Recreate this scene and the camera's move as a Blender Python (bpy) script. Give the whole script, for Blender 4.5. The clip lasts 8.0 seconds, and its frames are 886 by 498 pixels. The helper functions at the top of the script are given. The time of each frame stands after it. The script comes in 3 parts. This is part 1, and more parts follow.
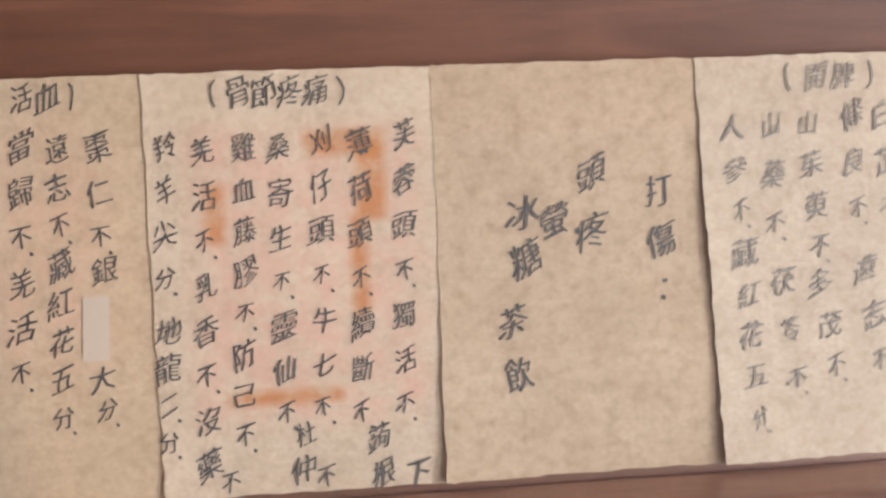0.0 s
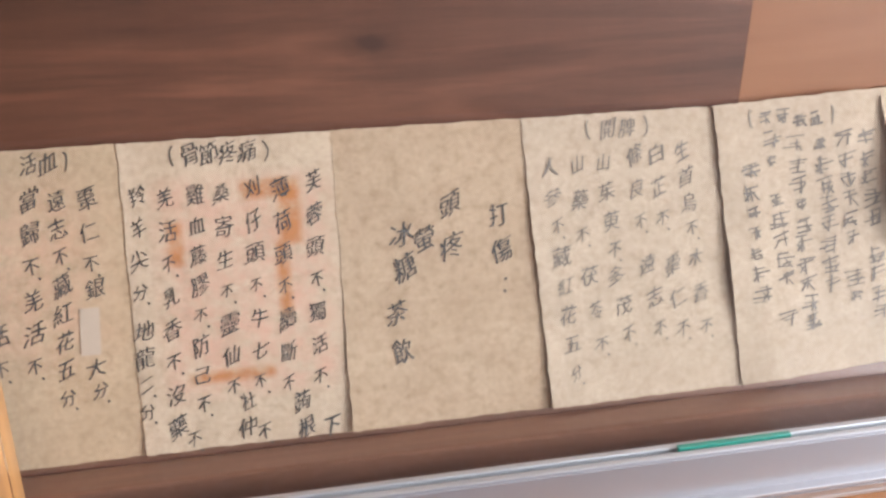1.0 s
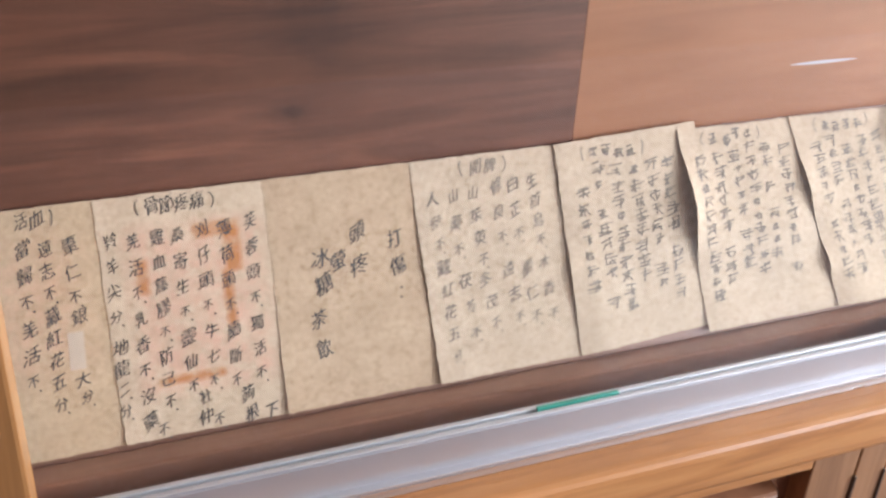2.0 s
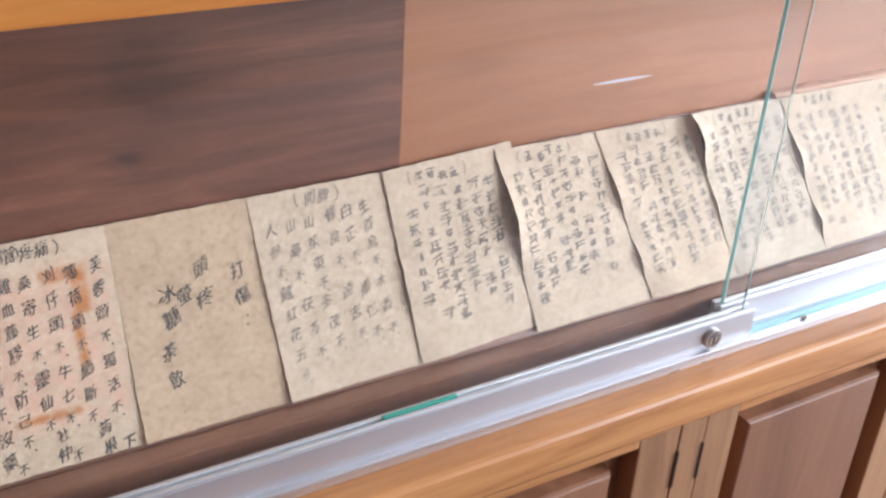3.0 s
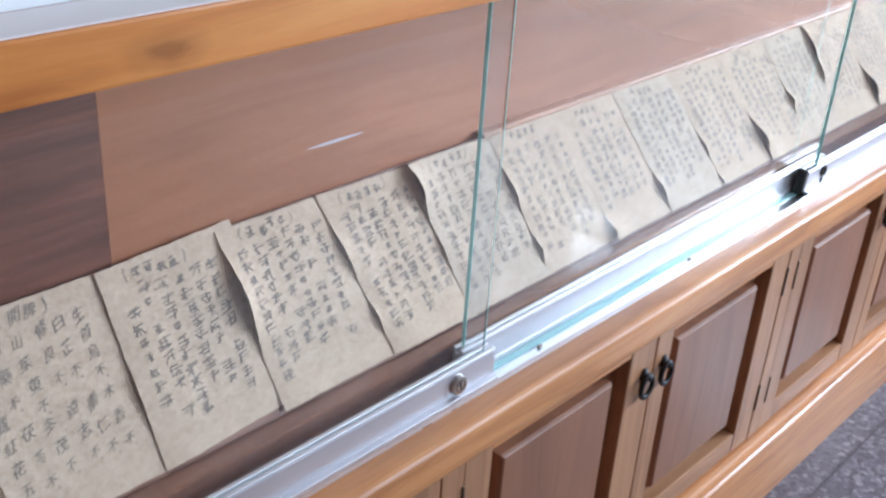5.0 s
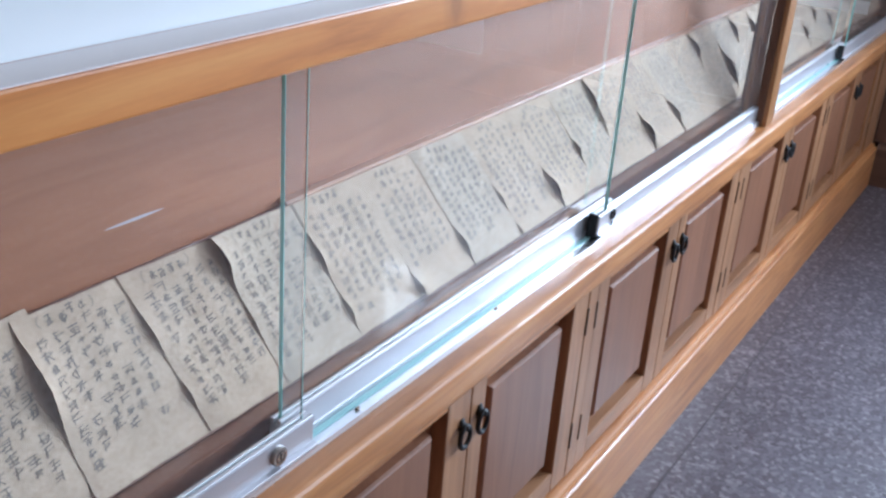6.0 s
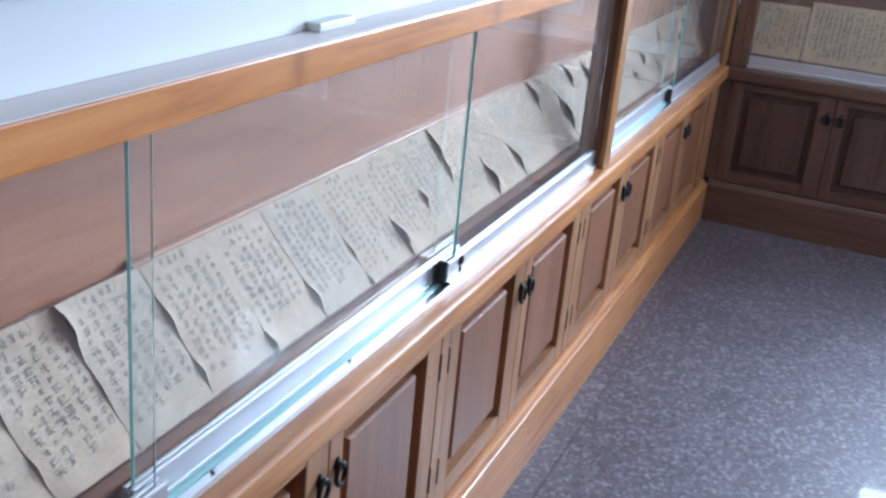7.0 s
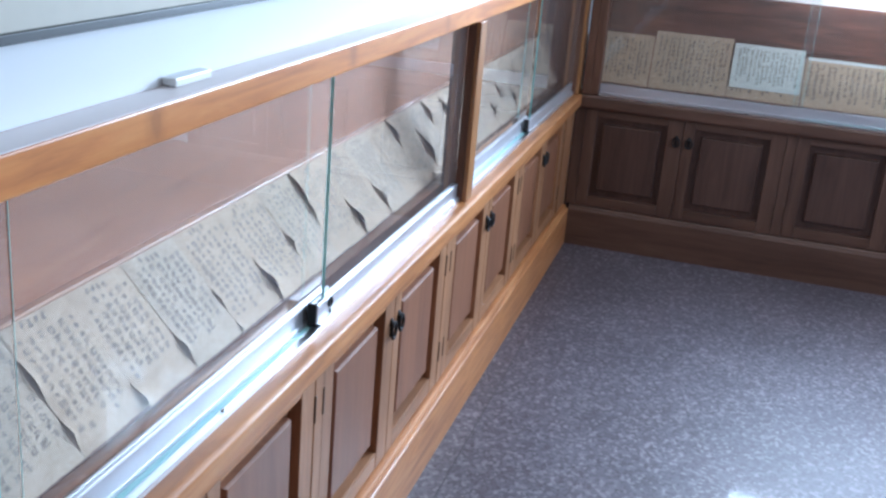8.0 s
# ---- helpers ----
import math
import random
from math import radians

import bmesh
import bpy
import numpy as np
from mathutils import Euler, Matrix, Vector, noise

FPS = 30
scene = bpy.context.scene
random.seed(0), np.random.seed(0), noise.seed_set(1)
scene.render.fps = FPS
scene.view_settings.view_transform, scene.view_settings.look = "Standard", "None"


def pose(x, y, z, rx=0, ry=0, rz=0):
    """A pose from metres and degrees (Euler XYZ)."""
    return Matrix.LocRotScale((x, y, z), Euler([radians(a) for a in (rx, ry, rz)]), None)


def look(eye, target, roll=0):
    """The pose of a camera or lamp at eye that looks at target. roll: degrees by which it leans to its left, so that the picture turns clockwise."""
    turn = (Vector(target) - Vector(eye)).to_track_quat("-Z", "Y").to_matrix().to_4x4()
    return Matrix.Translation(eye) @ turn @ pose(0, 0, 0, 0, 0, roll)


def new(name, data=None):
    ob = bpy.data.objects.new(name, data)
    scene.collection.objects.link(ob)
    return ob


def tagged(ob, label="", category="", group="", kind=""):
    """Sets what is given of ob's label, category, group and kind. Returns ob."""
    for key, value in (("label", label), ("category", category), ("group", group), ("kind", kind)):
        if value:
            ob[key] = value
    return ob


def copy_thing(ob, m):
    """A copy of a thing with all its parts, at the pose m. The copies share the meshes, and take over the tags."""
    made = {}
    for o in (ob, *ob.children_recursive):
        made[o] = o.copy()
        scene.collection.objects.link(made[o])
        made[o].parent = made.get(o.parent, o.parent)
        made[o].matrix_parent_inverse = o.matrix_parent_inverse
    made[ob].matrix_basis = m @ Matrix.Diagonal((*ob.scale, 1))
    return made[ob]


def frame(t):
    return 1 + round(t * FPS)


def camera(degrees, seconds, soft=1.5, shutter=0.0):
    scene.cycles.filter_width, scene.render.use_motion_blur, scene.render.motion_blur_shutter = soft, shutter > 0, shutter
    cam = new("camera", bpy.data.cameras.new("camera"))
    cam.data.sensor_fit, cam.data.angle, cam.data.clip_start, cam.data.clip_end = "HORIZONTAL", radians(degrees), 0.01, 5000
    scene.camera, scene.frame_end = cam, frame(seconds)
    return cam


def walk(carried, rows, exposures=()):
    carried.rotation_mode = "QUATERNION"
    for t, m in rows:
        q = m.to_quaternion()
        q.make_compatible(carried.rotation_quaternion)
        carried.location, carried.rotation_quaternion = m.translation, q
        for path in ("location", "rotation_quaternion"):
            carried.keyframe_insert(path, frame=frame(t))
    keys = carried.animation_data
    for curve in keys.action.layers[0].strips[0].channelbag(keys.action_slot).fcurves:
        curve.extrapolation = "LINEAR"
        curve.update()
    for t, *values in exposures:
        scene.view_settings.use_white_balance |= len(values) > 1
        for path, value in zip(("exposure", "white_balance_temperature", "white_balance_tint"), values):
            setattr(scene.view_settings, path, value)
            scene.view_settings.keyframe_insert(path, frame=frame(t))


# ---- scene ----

# ---- camera ----
PATH = [
    (0, (-0.779, -0.382, 1.189), (-0.58, 1.41, 0.324), -0.0),
    (0.5, (-0.78, -0.475, 1.238), (-0.522, 1.311, 0.374), 0.0),
    (1, (-0.804, -0.569, 1.316), (-0.414, 1.166, 0.4), 0.9),
    (2.5, (-0.939, -0.764, 1.537), (-0.142, 0.769, 0.53), 3.9),
    (3, (-0.915, -0.783, 1.55), (-0.009, 0.701, 0.562), 3.6),
    (3.5, (-0.921, -0.767, 1.546), (0.086, 0.668, 0.585), 3.1),
    (4, (-0.903, -0.744, 1.578), (0.224, 0.582, 0.593), 4.2),
    (5.5, (-0.887, -0.711, 1.587), (0.559, 0.356, 0.709), 3.9),
    (6, (-0.893, -0.72, 1.6), (0.685, 0.202, 0.787), 4.5),
    (6.5, (-0.895, -0.723, 1.607), (0.776, 0.068, 0.845), 4.9),
    (7, (-0.904, -0.727, 1.626), (0.827, -0.03, 0.906), 5.5),
    (7.5, (-0.91, -0.736, 1.641), (0.875, -0.15, 0.957), 5.6),
    (8, (-0.925, -0.741, 1.658), (0.905, -0.26, 1.01), 4.9),
]
EXPOSURES = [(0, 1.49, 6680, 12.5), (1, 1.51, 6680, 12.5), (2.5, 1.56, 6420, 12), (4, 1.38, 5920, 10), (5.5, 0.97, 5580, 8), (6.5, 0.80, 5380, 6.5), (8, 0.78, 5220, 5.5)]
cam = camera(45.3, 8.0, soft=2.6)
walk(cam, [(t, look(e, a, r)) for t, e, a, r in PATH], EXPOSURES)

# ---- light ----
SUN_EL, SUN_AZ = 50.0, 180.0        # a veiled sun behind the north wall: degrees up, degrees west of south
world = bpy.data.worlds.new("sky")
scene.world = world
world.use_nodes = True
wn = world.node_tree
sky = wn.nodes.new("ShaderNodeTexSky")
sky.sky_type, sky.sun_disc = "NISHITA", False
sky.sun_elevation, sky.sun_rotation = radians(SUN_EL), radians(180 + SUN_AZ)
wn.links.new(sky.outputs[0], wn.nodes["Background"].inputs[0])
wn.nodes["Background"].inputs[1].default_value = 0.12
sun = new("sun", bpy.data.lights.new("sun", "SUN"))
sun.data.energy, sun.data.angle, sun.data.color = 1.2, radians(12), (1.0, 0.96, 0.9)
a, el = radians(SUN_AZ), radians(SUN_EL)
sun.matrix_world = look((0, 0, 8), (math.sin(a) * math.cos(el), math.cos(a) * math.cos(el), 8 - math.sin(el)))


def sky_lamp(name, x, y, z, w, h, rz, watts, tint=(0.80, 0.90, 1.0)):
    """The sky's light in a window opening."""
    lamp = new(name, bpy.data.lights.new(name, "AREA"))
    lamp.data.shape, lamp.data.size, lamp.data.size_y = "RECTANGLE", w, h
    lamp.data.energy, lamp.data.color = watts, tint
    lamp.matrix_world = pose(x, y, z, 90, 0, rz)
    return lamp


ROOM_W, ROOM_E, ROOM_S, ROOM_N, CEIL = -2.8, 4.41, -2.90, 0.21, 2.9
# assumed window, out of view: added to light the case fronts
WINDOWS = [(1.5, 2.9)]
WIN_Z = (0.95, 2.25)
for i, (xa, xb) in enumerate(WINDOWS):
    sky_lamp("window_sky", (xa + xb) / 2, ROOM_S - 0.10, sum(WIN_Z) / 2, xb - xa - 0.1, WIN_Z[1] - WIN_Z[0] - 0.1, 0, 22)
EAST_Y, EAST_Z = (-2.77, -1.06), (1.33, 2.45)      # the window above the end case
sky_lamp("window_sky", 4.51, sum(EAST_Y) / 2, sum(EAST_Z) / 2, EAST_Y[1] - EAST_Y[0], EAST_Z[1] - EAST_Z[0], 90, 110, (0.80, 0.90, 1.0)).data.spread = radians(130)     # spread narrowed to keep the floor below the window darker


# ---- materials ----
def material(name, build):
    m = bpy.data.materials.new(name)
    m.use_nodes = True
    t = m.node_tree
    b = t.nodes["Principled BSDF"]
    build(t, b)
    return m


def node(t, kind, **values):
    n = t.nodes.new(kind)
    for k, v in values.items():
        if k == "inputs":
            for s, x in v.items():
                n.inputs[s].default_value = x
        elif k == "op":
            n.operation = v
    return n


def ramp(t, src, stops):
    r = t.nodes.new("ShaderNodeValToRGB")
    while len(r.color_ramp.elements) < len(stops):
        r.color_ramp.elements.new(0.5)
    for e, (p, c) in zip(r.color_ramp.elements, stops):
        e.position, e.color = p, (*c, 1) if len(c) == 3 else c
    t.links.new(src, r.inputs[0])
    return r.outputs[0]


def mix(t, fac, a, b, blend="MIX"):
    n = t.nodes.new("ShaderNodeMix")
    n.data_type, n.blend_type = "RGBA", blend
    for s, v in (("Factor", fac), ("A", a), ("B", b)):
        i = next(q for q in n.inputs if q.name == s and (s == "Factor" and q.type == "VALUE" or q.type == "RGBA"))
        if isinstance(v, bpy.types.NodeSocket):
            t.links.new(v, i)
        else:
            i.default_value = v if s == "Factor" else (*v, 1)
    return next(q for q in n.outputs if q.type == "RGBA")


def coords(t, scale=(1, 1, 1), by_object=True):
    """Object coordinates, shifted for each object, stretched by scale."""
    c = t.nodes.new("ShaderNodeTexCoord")
    m = t.nodes.new("ShaderNodeMapping")
    m.inputs["Scale"].default_value = scale
    t.links.new(c.outputs["Object"], m.inputs[0])
    if by_object:
        info = t.nodes.new("ShaderNodeObjectInfo")
        mul = node(t, "ShaderNodeVectorMath", op="SCALE")
        mul.inputs[0].default_value = (7.3, 3.1, 5.7)
        t.links.new(info.outputs["Random"], mul.inputs["Scale"])
        t.links.new(mul.outputs[0], m.inputs["Location"])
    return m.outputs[0]


def noise_of(t, vec, scale, detail=4, rough=0.6, distortion=0.0):
    n = node(t, "ShaderNodeTexNoise", inputs={"Scale": scale, "Detail": detail, "Roughness": rough, "Distortion": distortion})
    t.links.new(vec, n.inputs["Vector"])
    return n.outputs["Fac"]


def bump(t, b, height, strength, distance=0.002):
    n = node(t, "ShaderNodeBump", inputs={"Strength": strength, "Distance": distance})
    t.links.new(height, n.inputs["Height"])
    t.links.new(n.outputs[0], b.inputs["Normal"])


def wood(name, dark, mid, light, axis="x", rough=0.34, coat=0.35, knots=0.0, places=()):
    """Varnished timber with its grain along one axis."""
    def build(t, b):
        s = {"x": (1.2, 14, 14), "z": (14, 14, 1.2), "y": (14, 1.2, 14)}[axis]
        v = coords(t, s)
        g = noise_of(t, v, 2.0, 4, 0.55, 1.1)
        fine = noise_of(t, coords(t, tuple(q * 6 for q in s)), 3.0, 4, 0.7)
        broad = noise_of(t, coords(t, {"x": (0.7, 3, 3), "z": (3, 3, 0.7), "y": (3, 0.7, 3)}[axis]), 1.6, 2)
        col = ramp(t, g, [(0.28, dark), (0.5, mid), (0.72, light)])
        col = mix(t, 0.15, col, ramp(t, fine, [(0.3, dark), (0.7, light)]))
        col = mix(t, 0.5, col, ramp(t, broad, [(0.3, (0.62, 0.58, 0.55)), (0.7, (1.12, 1.1, 1.05))]), "MULTIPLY")
        if knots:
            vor = node(t, "ShaderNodeTexVoronoi", inputs={"Scale": 1.0})
            t.links.new(coords(t, {"x": (2.2, 5, 5), "z": (5, 5, 2.2), "y": (5, 2.2, 5)}[axis]), vor.inputs["Vector"])
            col = mix(t, ramp(t, vor.outputs["Distance"], [(0.05, (knots,) * 3), (0.2, (0, 0, 0))]), col, dark)
        for px, pz, rx, rz, amount in places:
            # a knot: a dark eye inside a wider stained whorl
            c = t.nodes.new("ShaderNodeTexCoord")
            m = t.nodes.new("ShaderNodeMapping")
            m.vector_type = "POINT"
            m.inputs["Location"].default_value = (-px / rx, 0, -pz / rz)
            m.inputs["Scale"].default_value = (1 / rx, 0, 1 / rz)
            t.links.new(c.outputs["Object"], m.inputs[0])
            wob = node(t, "ShaderNodeTexNoise", inputs={"Scale": 1.7, "Detail": 3.0})
            t.links.new(m.outputs[0], wob.inputs["Vector"])
            ln = node(t, "ShaderNodeVectorMath", op="LENGTH")
            t.links.new(m.outputs[0], ln.inputs[0])
            sm = node(t, "ShaderNodeMath", op="MULTIPLY_ADD")
            t.links.new(wob.outputs["Fac"], sm.inputs[0])
            sm.inputs[1].default_value = 0.62
            t.links.new(ln.outputs["Value"], sm.inputs[2])
            col = mix(t, ramp(t, sm.outputs[0], [(0.45, (amount,) * 3), (0.62, (amount * 0.45,) * 3), (1.0, (0, 0, 0))]), col, tuple(q * 0.55 for q in dark))
        t.links.new(col, b.inputs["Base Color"])
        rr = node(t, "ShaderNodeMapRange", inputs={"To Min": rough - 0.06, "To Max": rough + 0.12})
        t.links.new(broad, rr.inputs["Value"])
        t.links.new(rr.outputs[0], b.inputs["Roughness"])
        b.inputs["Coat Weight"].default_value, b.inputs["Coat Roughness"].default_value = coat, 0.16
        bump(t, b, fine, 0.07, 0.0006)
    return material(name, build)


def plain(name, colour, rough=0.5, metal=0.0, wear=0.12, scale=30.0, coat=0.0):
    def build(t, b):
        v = coords(t)
        n1, n2 = noise_of(t, v, scale, 5), noise_of(t, v, scale / 9, 2)
        lo = tuple(c * (1 - wear) for c in colour)
        col = mix(t, n1, lo, colour)
        col = mix(t, n2, col, tuple(min(1, c * (1 + wear / 2)) for c in colour))
        t.links.new(col, b.inputs["Base Color"])
        r = node(t, "ShaderNodeMapRange", inputs={"To Min": max(0.02, rough - 0.08), "To Max": rough + 0.08})
        t.links.new(n2, r.inputs["Value"])
        t.links.new(r.outputs[0], b.inputs["Roughness"])
        b.inputs["Metallic"].default_value, b.inputs["Coat Weight"].default_value = metal, coat
        bump(t, b, n1, 0.08, 0.0005)
    return material(name, build)


def paper_material(name, light, dark, blotch, pink=0.0):
    """Aged rough paper. The UV map is in metres from the sheet's lower left corner."""
    def build(t, b):
        uv = t.nodes.new("ShaderNodeUVMap")
        info = t.nodes.new("ShaderNodeObjectInfo")
        sh = node(t, "ShaderNodeVectorMath", op="SCALE")
        sh.inputs[0].default_value = (3.7, 9.1, 0)
        t.links.new(info.outputs["Random"], sh.inputs["Scale"])
        add = node(t, "ShaderNodeVectorMath", op="ADD")
        t.links.new(uv.outputs[0], add.inputs[0])
        t.links.new(sh.outputs[0], add.inputs[1])
        v = add.outputs[0]
        fibre, cloud, spots = noise_of(t, v, 420, 5, 0.7), noise_of(t, v, 26, 4, 0.6), noise_of(t, v, 120, 3, 0.5)
        col = mix(t, ramp(t, cloud, [(0.3, (0, 0, 0)), (0.75, (1, 1, 1))]), light, dark)
        col = mix(t, ramp(t, spots, [(0.48, (0, 0, 0)), (0.74, (blotch * 1.1,) * 3)]), col, (0.30, 0.19, 0.11))
        col = mix(t, 0.3, col, ramp(t, fibre, [(0.3, (0.72, 0.67, 0.62)), (0.7, (1.12, 1.09, 1.06))]), "MULTIPLY")
        col = mix(t, 0.28, col, ramp(t, noise_of(t, v, 210, 3, 0.6), [(0.32, (0.80, 0.74, 0.69)), (0.6, (1.05, 1.04, 1.03))]), "MULTIPLY")
        if pink:
            xyz = t.nodes.new("ShaderNodeSeparateXYZ")
            t.links.new(uv.outputs[0], xyz.inputs[0])

            def band(sock, lo, hi, soft):
                up = node(t, "ShaderNodeMapRange", inputs={"From Min": lo - soft, "From Max": lo + soft})
                dn = node(t, "ShaderNodeMapRange", inputs={"From Min": hi + soft, "From Max": hi - soft})
                m = node(t, "ShaderNodeMath", op="MULTIPLY")
                for i, q in enumerate((up, dn)):
                    t.links.new(sock, q.inputs["Value"])
                    t.links.new(q.outputs[0], m.inputs[i])
                return m.outputs[0]

            def region(x0, x1, y0, y1, soft, amount, stops):
                m = node(t, "ShaderNodeMath", op="MULTIPLY")
                t.links.new(band(xyz.outputs[0], x0, x1, soft), m.inputs[0])
                t.links.new(band(xyz.outputs[1], y0, y1, soft), m.inputs[1])
                q = node(t, "ShaderNodeMath", op="MULTIPLY")
                t.links.new(m.outputs[0], q.inputs[0])
                t.links.new(ramp(t, noise_of(t, uv.outputs[0], 60, 5, 0.7), [(stops[0], (0, 0, 0)), (stops[1], (amount,) * 3)]), q.inputs[1])
                return q.outputs[0]

            if pink > 0.5:
                col = mix(t, region(0.022, 0.148, 0.040, 0.202, 0.008, 0.55, (0.36, 0.66)), col, (0.62, 0.30, 0.22))
                for x0, x1, y0, y1 in ((0.085, 0.125, 0.186, 0.199), (0.112, 0.128, 0.150, 0.199), (0.108, 0.117, 0.095, 0.152),
                                       (0.030, 0.040, 0.140, 0.172), (0.036, 0.100, 0.050, 0.058)):
                    col = mix(t, region(x0, x1, y0, y1, 0.003, 0.85, (0.18, 0.55)), col, (0.46, 0.17, 0.055))
            else:
                col = mix(t, region(0.05, 0.145, 0.08, 0.2, 0.02, 0.4, (0.35, 0.7)), col, (0.66, 0.34, 0.24))
        t.links.new(col, b.inputs["Base Color"])
        b.inputs["Roughness"].default_value, b.inputs["Specular IOR Level"].default_value = 0.88, 0.12
        bump(t, b, fibre, 0.18, 0.0004)
    return material(name, build)


def floor_material():
    def build(t, b):
        v = coords(t, by_object=False)
        vor = node(t, "ShaderNodeTexVoronoi", inputs={"Scale": 82.0, "Randomness": 1.0})
        t.links.new(v, vor.inputs["Vector"])
        sep = t.nodes.new("ShaderNodeSeparateColor")
        t.links.new(vor.outputs["Color"], sep.inputs[0])
        chips = ramp(t, sep.outputs[0], [(0.0, (0.092, 0.075, 0.080)), (0.45, (0.148, 0.128, 0.144)), (0.76, (0.205, 0.182, 0.204)), (0.975, (0.38, 0.35, 0.36))])
        small = ramp(t, noise_of(t, v, 105, 5, 0.72, 0.8), [(0.36, (0.078, 0.062, 0.068)), (0.56, (0.17, 0.148, 0.168)), (0.78, (0.32, 0.295, 0.325))])
        col = mix(t, 0.42, chips, small)
        cloud = noise_of(t, v, 2.6, 4)
        col = mix(t, 0.6, col, ramp(t, cloud, [(0.3, (0.58, 0.57, 0.61)), (0.7, (1.0, 0.99, 1.03))]), "MULTIPLY")
        t.links.new(col, b.inputs["Base Color"])
        r = node(t, "ShaderNodeMapRange", inputs={"To Min": 0.40, "To Max": 0.54})
        b.inputs["Coat Weight"].default_value, b.inputs["Coat Roughness"].default_value = 0.28, 0.05
        b.inputs["Specular IOR Level"].default_value = 0.22
        t.links.new(cloud, r.inputs["Value"])
        t.links.new(r.outputs[0], b.inputs["Roughness"])
        bump(t, b, noise_of(t, v, 40, 3), 0.08, 0.001)
    return material("terrazzo", build)


def glass_material(name, tint):
    def build(t, b):
        b.inputs["Base Color"].default_value = (*tint, 1)
        b.inputs["Transmission Weight"].default_value, b.inputs["Roughness"].default_value, b.inputs["IOR"].default_value = 1.0, 0.0, 1.45
    return material(name, build)


def hazy_glass():
    """Clear glass mixed with a thin, uneven share of pale diffuse white."""
    def build(t, b):
        b.inputs["Base Color"].default_value = (0.96, 0.985, 0.98, 1)
        b.inputs["Transmission Weight"].default_value, b.inputs["Roughness"].default_value, b.inputs["IOR"].default_value = 1.0, 0.0, 1.45
        film = t.nodes.new("ShaderNodeBsdfDiffuse")
        film.inputs["Color"].default_value = (0.8, 0.8, 0.8, 1)
        both = t.nodes.new("ShaderNodeMixShader")
        t.links.new(ramp(t, noise_of(t, coords(t), 9, 4), [(0.3, (0.014,) * 3), (0.8, (0.036,) * 3)]), both.inputs[0])
        t.links.new(b.outputs[0], both.inputs[1])
        t.links.new(film.outputs[0], both.inputs[2])
        t.links.new(both.outputs[0], t.nodes["Material Output"].inputs["Surface"])
    return material("hazy_glass", build)


